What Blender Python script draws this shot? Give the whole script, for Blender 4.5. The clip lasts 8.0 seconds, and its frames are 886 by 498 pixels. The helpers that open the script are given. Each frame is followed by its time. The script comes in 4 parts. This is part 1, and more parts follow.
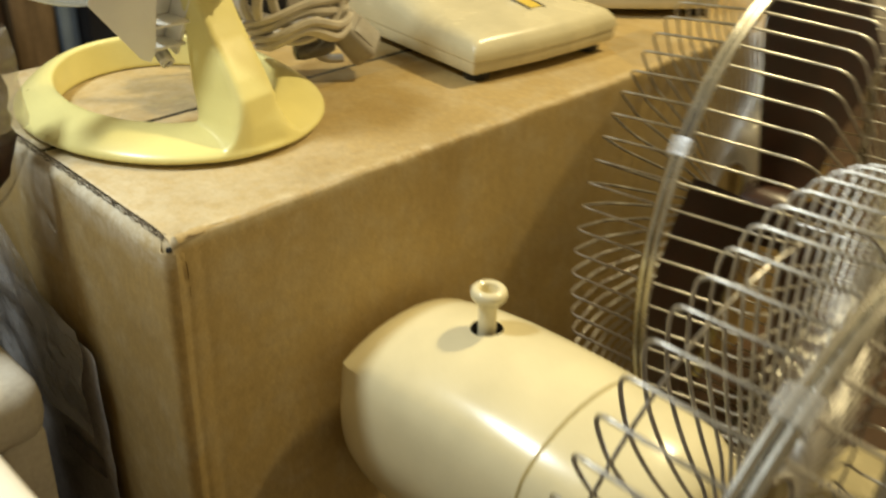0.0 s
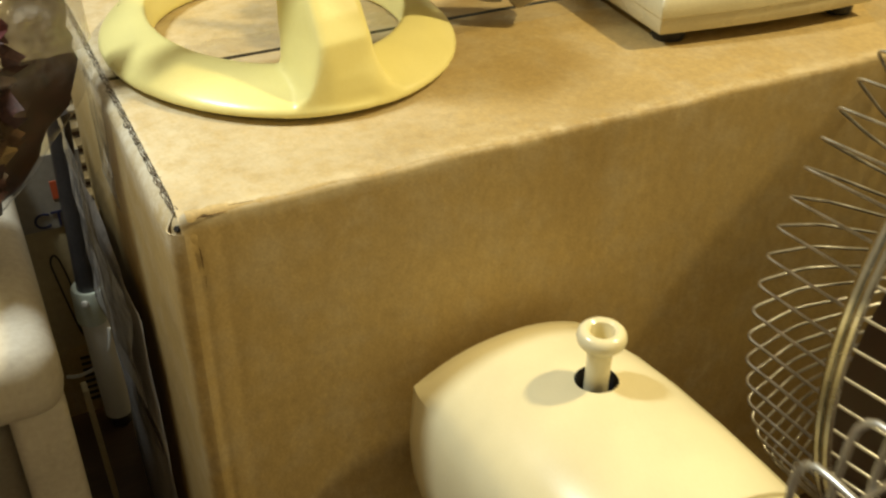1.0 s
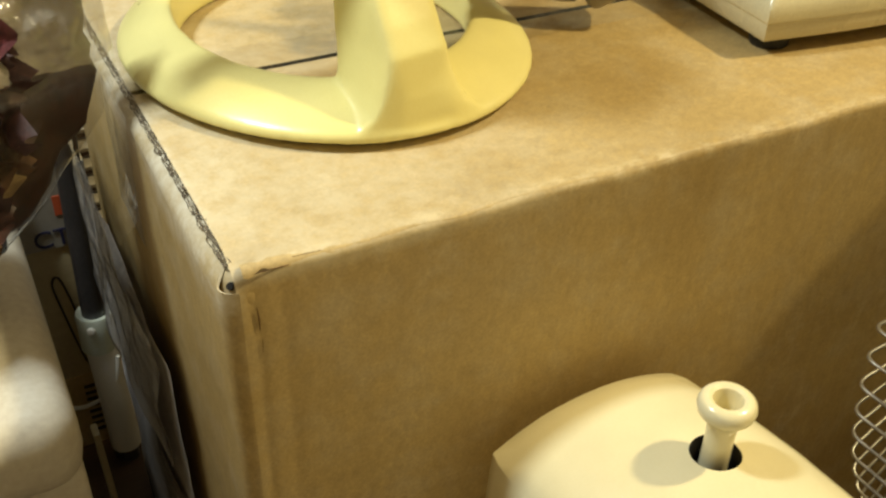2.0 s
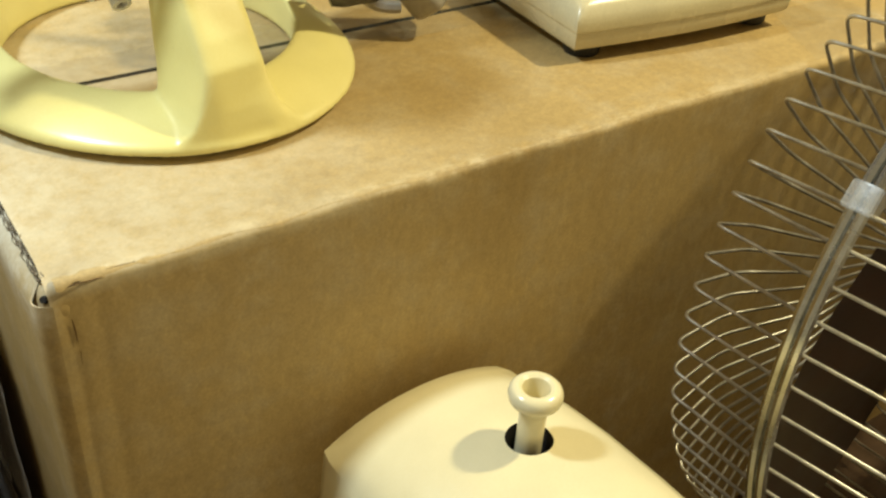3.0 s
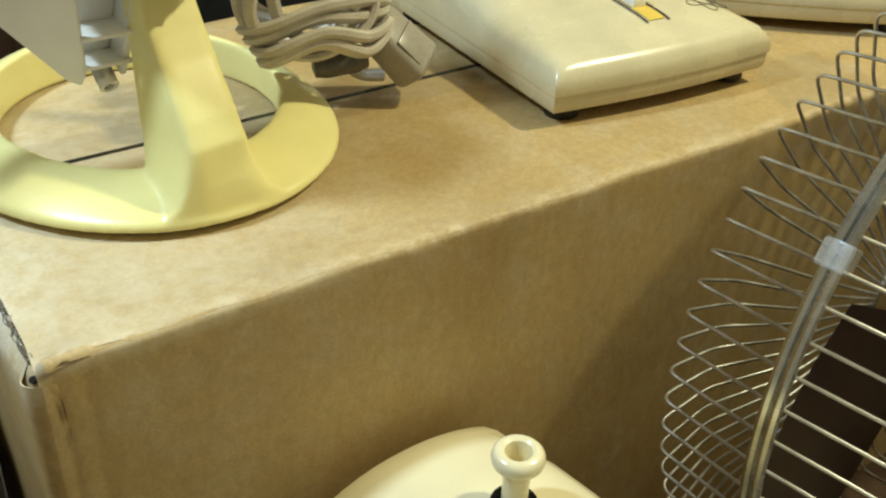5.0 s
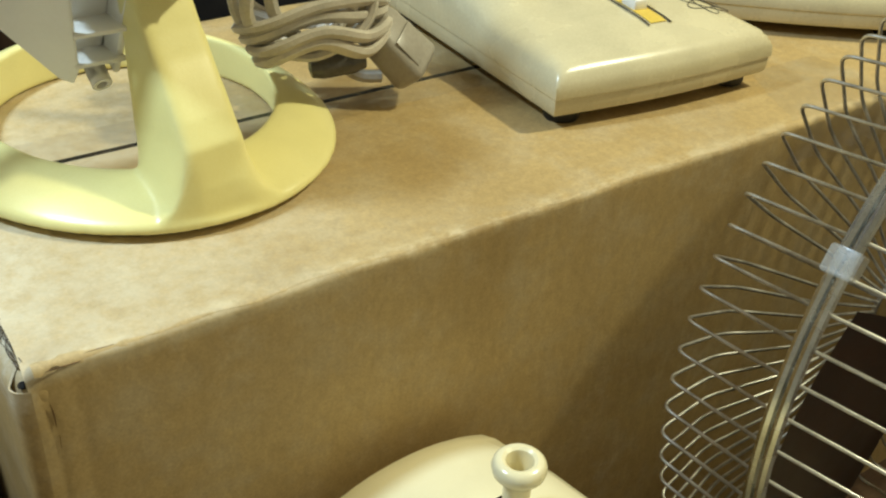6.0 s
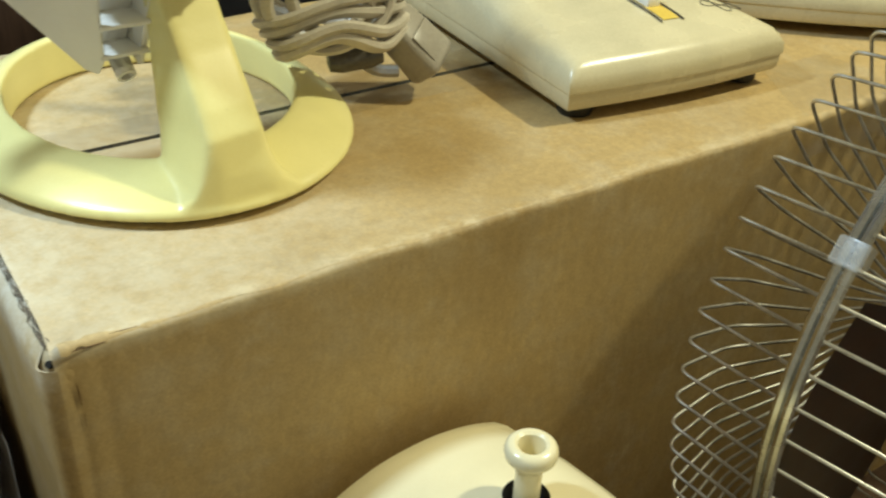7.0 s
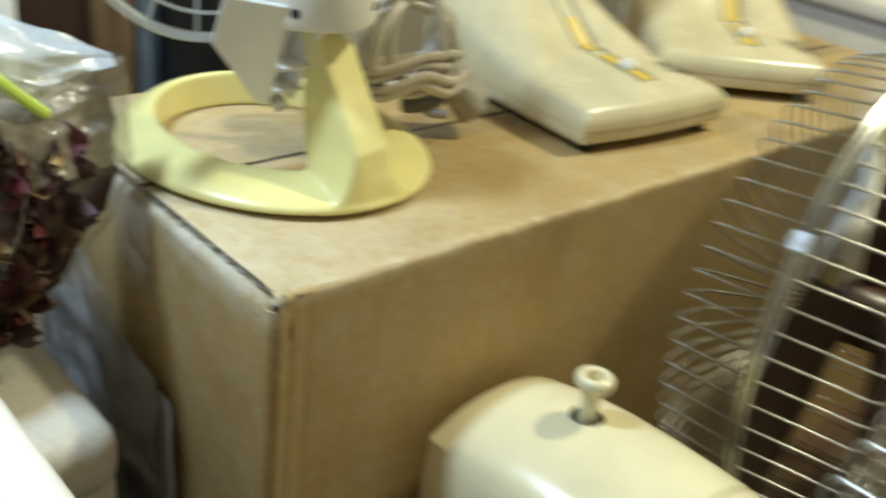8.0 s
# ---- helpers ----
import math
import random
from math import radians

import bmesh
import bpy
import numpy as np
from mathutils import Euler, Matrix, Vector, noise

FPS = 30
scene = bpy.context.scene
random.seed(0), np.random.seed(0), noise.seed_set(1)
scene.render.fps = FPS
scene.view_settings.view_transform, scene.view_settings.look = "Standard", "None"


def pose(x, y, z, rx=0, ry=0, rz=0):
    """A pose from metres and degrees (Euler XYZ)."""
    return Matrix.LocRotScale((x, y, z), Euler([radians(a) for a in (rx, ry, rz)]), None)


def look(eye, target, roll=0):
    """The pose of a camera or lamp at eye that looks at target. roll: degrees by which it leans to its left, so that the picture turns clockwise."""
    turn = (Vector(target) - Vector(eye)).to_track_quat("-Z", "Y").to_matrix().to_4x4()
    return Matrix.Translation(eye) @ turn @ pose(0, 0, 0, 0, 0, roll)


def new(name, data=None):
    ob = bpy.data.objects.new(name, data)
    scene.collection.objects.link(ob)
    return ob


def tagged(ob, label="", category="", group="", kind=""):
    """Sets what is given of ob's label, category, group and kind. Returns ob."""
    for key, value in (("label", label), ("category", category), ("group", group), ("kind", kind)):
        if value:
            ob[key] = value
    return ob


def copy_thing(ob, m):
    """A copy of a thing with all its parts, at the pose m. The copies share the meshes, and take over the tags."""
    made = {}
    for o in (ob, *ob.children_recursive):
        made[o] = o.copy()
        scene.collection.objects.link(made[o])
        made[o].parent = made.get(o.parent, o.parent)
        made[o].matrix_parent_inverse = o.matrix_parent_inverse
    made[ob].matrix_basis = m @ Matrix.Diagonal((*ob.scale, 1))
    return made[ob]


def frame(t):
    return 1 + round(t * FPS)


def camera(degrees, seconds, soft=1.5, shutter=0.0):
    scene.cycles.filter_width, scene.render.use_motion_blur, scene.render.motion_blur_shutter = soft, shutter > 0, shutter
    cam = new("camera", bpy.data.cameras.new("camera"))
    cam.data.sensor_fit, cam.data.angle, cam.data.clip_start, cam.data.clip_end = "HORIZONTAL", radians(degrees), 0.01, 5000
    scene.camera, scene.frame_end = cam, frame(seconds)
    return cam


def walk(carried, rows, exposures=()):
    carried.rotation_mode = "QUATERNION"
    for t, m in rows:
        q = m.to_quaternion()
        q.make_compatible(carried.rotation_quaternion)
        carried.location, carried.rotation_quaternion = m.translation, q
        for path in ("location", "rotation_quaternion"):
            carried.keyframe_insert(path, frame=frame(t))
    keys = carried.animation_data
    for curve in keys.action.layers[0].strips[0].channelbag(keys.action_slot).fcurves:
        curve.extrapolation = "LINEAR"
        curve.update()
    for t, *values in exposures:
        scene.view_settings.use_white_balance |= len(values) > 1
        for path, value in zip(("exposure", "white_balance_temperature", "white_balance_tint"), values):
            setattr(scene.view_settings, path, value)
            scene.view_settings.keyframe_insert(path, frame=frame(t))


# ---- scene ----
cam = camera(47.0, 8.0, soft=2.2, shutter=0.5)
PATH = [
    (0, (-0.2169, -0.4118, 0.6125), (1.0213, 0.8147, -0.3685), 2.00),
    (0.2, (-0.1564, -0.4008, 0.6086), (0.9402, 0.9382, -0.3937), 1.30),
    (0.5, (-0.0866, -0.3857, 0.5863), (0.7843, 1.0847, -0.4527), -0.44),
    (1, (-0.0556, -0.3525, 0.5782), (0.6927, 1.1256, -0.5422), 0.60),
    (1.2, (-0.0510, -0.3299, 0.5815), (0.7002, 1.1420, -0.5450), 1.50),
    (2.3, (-0.0635, -0.2615, 0.5563), (0.7215, 1.1427, -0.6321), 1.73),
    (2.5, (-0.0506, -0.2722, 0.5689), (0.7688, 1.0781, -0.6579), 3.13),
    (2.7, (-0.0440, -0.2850, 0.5742), (0.8503, 1.0389, -0.6288), 3.71),
    (3, (-0.0445, -0.2934, 0.5730), (0.9161, 1.0382, -0.5690), 3.85),
    (3.5, (-0.0364, -0.3050, 0.5795), (0.9215, 1.0529, -0.5334), 1.70),
    (4, (-0.0392, -0.3028, 0.5850), (0.9216, 1.0664, -0.5116), 1.68),
    (4.5, (-0.0390, -0.3048, 0.5874), (0.9228, 1.0692, -0.5021), 1.52),
    (5, (-0.0362, -0.3013, 0.5888), (0.9300, 1.0780, -0.4901), 2.02),
    (6.5, (-0.0364, -0.2906, 0.5817), (0.9574, 1.0774, -0.4865), 2.98),
    (7, (-0.0428, -0.3013, 0.5831), (0.9259, 1.0872, -0.4815), 2.68),
    (7.3, (-0.0715, -0.2965, 0.6007), (0.8664, 1.1161, -0.4601), 3.89),
    (7.5, (-0.0956, -0.3069, 0.6011), (0.7846, 1.1753, -0.4130), 2.08),
    (7.7, (-0.1418, -0.3213, 0.6068), (0.7764, 1.1538, -0.3837), 3.03),
    (8, (-0.2328, -0.3490, 0.6106), (1.0085, 0.9259, -0.3026), 7.02),
]
EXPOSURES = [(0.0, -0.18, 6850, 3), (0.6, -0.06, 7050, 2), (1.0, -0.06, 7050, 2), (2.5, -0.05, 6650, 1), (4.0, -0.12, 5750, -2), (6.5, -0.13, 5400, -3), (7.5, -0.14, 5450, -2), (8.0, -0.17, 5250, -1)]
walk(cam, [(t, look(eye, target, roll)) for t, eye, target, roll in PATH], EXPOSURES)

H = 0.36          # height of the carton's top
BD = 0.29         # carton depth
BL = 0.78         # carton length
LAMP = Vector((0.83, -0.255, 1.30))


# ---- light ----
world = bpy.data.worlds.new("world")
scene.world = world
world.use_nodes = True
world.node_tree.nodes["Background"].inputs[0].default_value = (1.0, 0.85, 0.66, 1)
world.node_tree.nodes["Background"].inputs[1].default_value = 0.05


def bulb(name, place, radius, power, colour):
    data = bpy.data.lights.new(name, "POINT")
    data.shadow_soft_size, data.energy, data.color = radius, power, colour
    ob = new(name, data)
    ob.location = place
    return ob


bulb("lamp_main", LAMP, 0.035, 51.5, (1.0, 0.82, 0.49))
bulb("lamp_second", (-0.212, 0.192, 0.95), 0.042, 18.6, (0.86, 0.93, 1.0))


# ---- materials ----
def nodes_of(name):
    m = bpy.data.materials.new(name)
    m.use_nodes = True
    return m, m.node_tree.nodes, m.node_tree.links, m.node_tree.nodes["Principled BSDF"]


def surface(name, colour, rough=0.5, metal=0.0, vary=0.15, scale=30.0, fine=400.0, bump=0.1, stretch=(1, 1, 1), dark=None, spots=0.0,
            specular=0.5, coat=0.0, rough_vary=0.1, subsurface=0.0):
    """A procedural surface: a base colour with soft patches, fine grain, optional dirt spots, and a fine relief."""
    m, n, l, p = nodes_of(name)
    dark = dark or tuple(c * (1 - vary) ** 2 for c in colour)
    tc, mp = n.new("ShaderNodeTexCoord"), n.new("ShaderNodeMapping")
    mp.inputs["Scale"].default_value = stretch
    l.new(tc.outputs["Object"], mp.inputs["Vector"])
    big, small = n.new("ShaderNodeTexNoise"), n.new("ShaderNodeTexNoise")
    big.inputs["Scale"].default_value, big.inputs["Detail"].default_value = scale, 5
    small.inputs["Scale"].default_value, small.inputs["Detail"].default_value = fine, 3
    l.new(mp.outputs[0], big.inputs["Vector"])
    l.new(mp.outputs[0], small.inputs["Vector"])
    mix1 = n.new("ShaderNodeMix")
    mix1.data_type = "RGBA"
    mix1.inputs[6].default_value, mix1.inputs[7].default_value = (*dark, 1), (*colour, 1)
    ramp = n.new("ShaderNodeMapRange")
    ramp.inputs["From Min"].default_value, ramp.inputs["From Max"].default_value = 0.3, 0.65
    l.new(big.outputs[0], ramp.inputs["Value"])
    l.new(ramp.outputs[0], mix1.inputs[0])
    mix2 = n.new("ShaderNodeMix")
    mix2.data_type, mix2.blend_type = "RGBA", "OVERLAY"
    mix2.inputs[0].default_value = min(1.0, vary * 1.6)
    l.new(mix1.outputs[2], mix2.inputs[6])
    l.new(small.outputs[0], mix2.inputs[7])
    last = mix2.outputs[2]
    if spots:
        sp = n.new("ShaderNodeTexVoronoi")
        sp.inputs["Scale"].default_value = 90
        l.new(mp.outputs[0], sp.inputs["Vector"])
        cut = n.new("ShaderNodeMapRange")
        cut.inputs["From Min"].default_value, cut.inputs["From Max"].default_value = 0.03, 0.07
        cut.inputs["To Min"].default_value, cut.inputs["To Max"].default_value = spots, 0
        l.new(sp.outputs["Distance"], cut.inputs["Value"])
        mix3 = n.new("ShaderNodeMix")
        mix3.data_type = "RGBA"
        mix3.inputs[7].default_value = (*[c * 0.35 for c in colour], 1)
        l.new(cut.outputs[0], mix3.inputs[0])
        l.new(last, mix3.inputs[6])
        last = mix3.outputs[2]
    l.new(last, p.inputs["Base Color"])
    rr = n.new("ShaderNodeMapRange")
    rr.inputs["To Min"].default_value, rr.inputs["To Max"].default_value = max(0, rough - rough_vary), min(1, rough + rough_vary)
    l.new(big.outputs[0], rr.inputs["Value"])
    l.new(rr.outputs[0], p.inputs["Roughness"])
    p.inputs["Metallic"].default_value = metal
    p.inputs["Specular IOR Level"].default_value = specular
    p.inputs["Coat Weight"].default_value = coat
    if subsurface:
        p.inputs["Subsurface Weight"].default_value = subsurface
        p.inputs["Subsurface Radius"].default_value = (0.004, 0.003, 0.0015)
        p.inputs["Subsurface Scale"].default_value = 1.0
    if bump:
        b = n.new("ShaderNodeBump")
        b.inputs["Strength"].default_value, b.inputs["Distance"].default_value = bump, 0.0006
        l.new(small.outputs[0], b.inputs["Height"])
        l.new(b.outputs[0], p.inputs["Normal"])
    return m


def film(name, colour=(0.95, 0.93, 0.88), clear=0.8, rough=0.12, wrinkle=0.4, scale=60.0):
    """Thin clear plastic: part see-through, part glossy, with wrinkles."""
    m, n, l, p = nodes_of(name)
    p.inputs["Base Color"].default_value = (*colour, 1)
    p.inputs["Roughness"].default_value = rough
    p.inputs["Alpha"].default_value = 1 - clear
    p.inputs["Specular IOR Level"].default_value = 0.9
    t = n.new("ShaderNodeTexNoise")
    t.inputs["Scale"].default_value, t.inputs["Detail"].default_value = scale, 3
    tc = n.new("ShaderNodeTexCoord")
    l.new(tc.outputs["Object"], t.inputs["Vector"])
    b = n.new("ShaderNodeBump")
    b.inputs["Strength"].default_value, b.inputs["Distance"].default_value = wrinkle, 0.004
    l.new(t.outputs[0], b.inputs["Height"])
    l.new(b.outputs[0], p.inputs["Normal"])
    gloss, edge, both = n.new("ShaderNodeBsdfGlossy"), n.new("ShaderNodeLayerWeight"), n.new("ShaderNodeMixShader")
    gloss.inputs["Roughness"].default_value, edge.inputs["Blend"].default_value = rough, 0.5
    fifth, schlick = n.new("ShaderNodeMath"), n.new("ShaderNodeMapRange")
    fifth.operation = "POWER"
    fifth.inputs[1].default_value = 5
    schlick.inputs["To Min"].default_value, schlick.inputs["To Max"].default_value = 0.05, 0.9
    l.new(b.outputs[0], gloss.inputs["Normal"])
    l.new(edge.outputs["Facing"], fifth.inputs[0])
    l.new(fifth.outputs[0], schlick.inputs["Value"])
    l.new(schlick.outputs[0], both.inputs[0])
    l.new(p.outputs[0], both.inputs[1])
    l.new(gloss.outputs[0], both.inputs[2])
    l.new(both.outputs[0], n["Material Output"].inputs["Surface"])
    return m


def cardboard(name, colour, rough=0.55, chafed=0.0):
    """Kraft liner: fibres, faint corrugation lines, stains and scuffs."""
    m, n, l, p = nodes_of(name)
    tc = n.new("ShaderNodeTexCoord")

    def tex(scale, stretch, detail=4.0, rough_=0.6):
        mp, t = n.new("ShaderNodeMapping"), n.new("ShaderNodeTexNoise")
        mp.inputs["Scale"].default_value = stretch
        t.inputs["Scale"].default_value, t.inputs["Detail"].default_value, t.inputs["Roughness"].default_value = scale, detail, rough_
        l.new(tc.outputs["Object"], mp.inputs["Vector"])
        l.new(mp.outputs[0], t.inputs["Vector"])
        return t.outputs[0]

    def mixed(a, b, fac, blend="MIX"):
        k = n.new("ShaderNodeMix")
        k.data_type, k.blend_type = "RGBA", blend
        for s, v in ((6, a), (7, b), (0, fac)):
            if isinstance(v, (tuple, float)):
                k.inputs[s].default_value = v
            else:
                l.new(v, k.inputs[s])
        return k.outputs[2]

    def ranged(v, a, b, c=0.0, d=1.0):
        k = n.new("ShaderNodeMapRange")
        for s, x in zip(("From Min", "From Max", "To Min", "To Max"), (a, b, c, d)):
            k.inputs[s].default_value = x
        l.new(v, k.inputs["Value"])
        return k.outputs[0]

    blot, cloud, fibre, grain, flute = tex(9, (1, 1, 1)), tex(38, (1, 1, 1)), tex(160, (1, 1, 0.45)), tex(700, (1, 1, 1), 2), tex(150, (1, 1, 0.03), 1)
    light = tuple(min(1, c * 1.22) for c in colour)
    deep = tuple(c * f for c, f in zip(colour, (0.80, 0.75, 0.68)))
    c = mixed((*deep, 1), (*light, 1), ranged(blot, 0.18, 0.82))
    c = mixed(c, (0.46, 0.37, 0.22, 1), ranged(cloud, 0.46, 0.72, 0, 0.55))
    scuff = tex(16, (1, 1, 1), 8, 0.75)
    c = mixed(c, (0.52, 0.43, 0.28, 1), ranged(scuff, 0.56, 0.70, 0, 0.5))
    stain = tex(24, (1, 1, 1), 6, 0.7)
    c = mixed(c, (*[x * 0.55 for x in deep], 1), ranged(stain, 0.60, 0.76, 0, 0.28))
    mottle = tex(240, (1, 1, 0.6), 4, 0.7)
    c = mixed(c, ranged(mottle, 0.3, 0.7, 0.28, 0.72), 0.22, "OVERLAY")
    c = mixed(c, fibre, 0.12, "OVERLAY")
    c = mixed(c, grain, 0.22, "OVERLAY")
    c = mixed(c, flute, 0.03, "OVERLAY")
    if chafed:
        # whitened left end of the top flap, in noisy patches
        xyz = n.new("ShaderNodeSeparateXYZ")
        l.new(tc.outputs["Object"], xyz.inputs[0])
        area = ranged(xyz.outputs[0], 0.20, 0.02)
        for v in (ranged(xyz.outputs[2], 0.351, 0.357), ranged(tex(22, (1, 0.5, 1), 7, 0.7), 0.36, 0.66, 0.45, 0.85), ranged(tex(120, (1, 1, 1), 4, 0.7), 0.35, 0.6, 0.5, 1.0)):
            k = n.new("ShaderNodeMath")
            k.operation = "MULTIPLY"
            l.new(area, k.inputs[0])
            l.new(v, k.inputs[1])
            area = k.outputs[0]
        k = n.new("ShaderNodeMath")
        k.operation = "MULTIPLY"
        k.inputs[1].default_value = chafed
        l.new(area, k.inputs[0])
        c = mixed(c, (0.66, 0.60, 0.45, 1), k.outputs[0])
        # rubbed front fold
        area = ranged(xyz.outputs[1], 0.009, 0.004)
        for v in (ranged(xyz.outputs[2], 0.3535, 0.3570), ranged(tex(55, (1, 1.5, 1.5), 7, 0.75), 0.46, 0.60), ranged(xyz.outputs[0], 0.45, 0.05, 0.22, 0.60)):
            k = n.new("ShaderNodeMath")
            k.operation = "MULTIPLY"
            l.new(area, k.inputs[0])
            l.new(v, k.inputs[1])
            area = k.outputs[0]
        c = mixed(c, (0.66, 0.56, 0.36, 1), area)
        # chafed upper fold of the side
        area = ranged(xyz.outputs[0], 0.009, 0.005)
        for v in (ranged(xyz.outputs[2], 0.334, 0.353), ranged(tex(30, (1, 1, 1.5), 7, 0.7), 0.36, 0.56), ranged(tex(200, (1, 1, 1), 4, 0.7), 0.35, 0.6, 0.5, 1.0)):
            k = n.new("ShaderNodeMath")
            k.operation = "MULTIPLY"
            l.new(area, k.inputs[0])
            l.new(v, k.inputs[1])
            area = k.outputs[0]
        c = mixed(c, (0.66, 0.60, 0.47, 1), area)
    l.new(c, p.inputs["Base Color"])
    l.new(ranged(blot, 0.3, 0.7, rough - 0.1, rough + 0.12), p.inputs["Roughness"])
    p.inputs["Specular IOR Level"].default_value = 0.35
    h = mixed(grain, fibre, 0.5)
    b = n.new("ShaderNodeBump")
    b.inputs["Strength"].default_value, b.inputs["Distance"].default_value = 0.25, 0.0004
    l.new(h, b.inputs["Height"])
    l.new(b.outputs[0], p.inputs["Normal"])
    return m


KRAFT = cardboard("kraft_board", (0.405, 0.294, 0.124), chafed=0.85)
KRAFT_SCUFF = cardboard("scuffed_kraft_edge", (0.47, 0.36, 0.18), 0.7)
# dark brown board that paints the shade in creases and press marks
CREASE_SHADE = cardboard("painted_crease_shade", (0.13, 0.075, 0.03), 0.85)
FRAY = surface("dusty_frayed_board", (0.21, 0.165, 0.11), 0.9, vary=0.35, scale=160, fine=900, bump=0.3)
CREAM = surface("cream_plastic", (0.82, 0.74, 0.48), 0.22, vary=0.05, scale=25, fine=900, bump=0.04, spots=0.0, rough_vary=0.06)
# yellowed cream, darkened further to put the wedge bases' shade into the colour
CREAM_OLD = surface("yellowed_shade_toned_cream", (0.61, 0.54, 0.34), 0.26, vary=0.08, scale=30, fine=700, bump=0.05, spots=0.25, rough_vary=0.08)
YELLOW = surface("pale_yellow_plastic", (0.82, 0.74, 0.31), 0.30, vary=0.06, scale=22, fine=900, bump=0.05, spots=0.1, rough_vary=0.07)
WHITE = surface("white_plastic", (0.86, 0.83, 0.76), 0.42, vary=0.06, scale=25, fine=600, bump=0.05)
GUARDM = film("translucent_white_guard", (0.84, 0.88, 0.88), clear=0.60, rough=0.25, wrinkle=0.1)
BIN = surface("off_white_bin_plastic", (0.64, 0.59, 0.49), 0.5, vary=0.14, scale=14, fine=300, bump=0.08)
CORD = surface("grey_white_cord_vinyl", (0.56, 0.51, 0.42), 0.42, vary=0.12, scale=60, fine=700, bump=0.08)
PLUGM = surface("translucent_grey_plug", (0.36, 0.33, 0.28), 0.3, vary=0.1, scale=60, fine=500, bump=0.05)
WIRE = surface("dull_chrome_wire", (0.78, 0.76, 0.70), 0.40, metal=1.0, vary=0.22, scale=70, fine=900, bump=0.05, rough_vary=0.12)
RIM = surface("plated_steel_rim", (0.70, 0.70, 0.66), 0.26, metal=1.0, vary=0.18, scale=50, fine=800, bump=0.05, rough_vary=0.12)
BLADE = surface("dark_brown_blade_plastic", (0.050, 0.020, 0.010), 0.34, vary=0.3, scale=40, fine=500, bump=0.1)
BLACK = surface("black_rubber", (0.012, 0.011, 0.010), 0.6, vary=0.2, scale=60, fine=500)
# near-black that paints the shade inside gaps, holes and slots
RECESS_SHADE = surface("painted_recess_shade", (0.01, 0.008, 0.006), 0.8, vary=0.2)
STEEL = surface("steel_screw", (0.45, 0.43, 0.40), 0.35, metal=1.0, vary=0.2, scale=200)
CLIPM = film("frosted_clear_clip", (0.70, 0.68, 0.62), clear=0.76, rough=0.3, wrinkle=0.1)
TAPE = film("clear_packing_tape", (0.50, 0.42, 0.27), clear=0.95, rough=0.13, wrinkle=0.22, scale=70)
TAPE2 = film("clear_tape_tail", (0.80, 0.72, 0.55), clear=0.94, rough=0.10, wrinkle=0.5, scale=120)
BAG = film("clear_bag_film", (0.30, 0.24, 0.20), clear=0.95, rough=0.10, wrinkle=0.8, scale=40)
FROST = film("frosted_bag_film", (0.80, 0.83, 0.85), clear=0.30, rough=0.25, wrinkle=0.7, scale=45)
ZIP = surface("lime_green_zip", (0.55, 0.68, 0.08), 0.4, vary=0.1)
POUCH = surface("grey_paper_sheet", (0.60, 0.56, 0.53), 0.45, vary=0.22, scale=18, fine=250, bump=0.25)
GOLD = surface("yellow_switch_plate", (0.72, 0.52, 0.08), 0.4, vary=0.12)
INK = surface("dark_printed_line", (0.03, 0.022, 0.015), 0.5, vary=0.2)
WOOD = surface("brown_wood", (0.20, 0.130, 0.066), 0.5, vary=0.3, scale=18, fine=200, stretch=(6, 6, 0.6), bump=0.15)
FLOORM = surface("dark_floor_boards", (0.10, 0.055, 0.028), 0.5, vary=0.3, scale=8, fine=120, stretch=(0.6, 6, 1), bump=0.15)
WALLM = surface("beige_wall_paint", (0.52, 0.475, 0.40), 0.8, vary=0.06, scale=3, fine=150, bump=0.1)


# ---- mesh tools ----
def finish(name, bm, material, parent=None, label="", smooth=True, angle=40):
    me = bpy.data.meshes.new(name)
    bmesh.ops.recalc_face_normals(bm, faces=bm.faces)
    if smooth:
        for f in bm.faces:
            f.smooth = True
        for e in bm.edges:
            if len(e.link_faces) == 2 and e.calc_face_angle(0) > radians(angle):
                e.smooth = False
    bm.to_mesh(me)
    bm.free()
    me.materials.append(material)
    ob = new(name, me)
    if parent:
        ob.parent = parent
    if label:
        ob["label"] = label
    return ob


def part(name, bm, material, parent, label="", smooth=True, angle=40):
    """One mesh under a thing or under a part."""
    return finish(name, bm, material, parent, label, smooth, angle)


def thing(name, label, category, at=(0, 0, 0), group="", kind=""):
    return tagged(new(name), label, category, group, kind) if at == (0, 0, 0) else moved(tagged(new(name), label, category, group, kind), at)


def moved(ob, at):
    ob.location = at
    return ob


def block(bm, lo, hi, bevel=0.0, segments=2):
    """A box between two corners, with rounded edges."""
    got = bmesh.ops.create_cube(bm, size=1)["verts"]
    lo, hi = Vector(lo), Vector(hi)
    for v in got:
        v.co = lo + Vector([(c + 0.5) * s for c, s in zip(v.co, hi - lo)])
    if bevel:
        edges = list({e for v in got for e in v.link_edges})
        bmesh.ops.bevel(bm, geom=edges, offset=bevel, segments=segments, affect="EDGES", profile=0.5)
    return bm


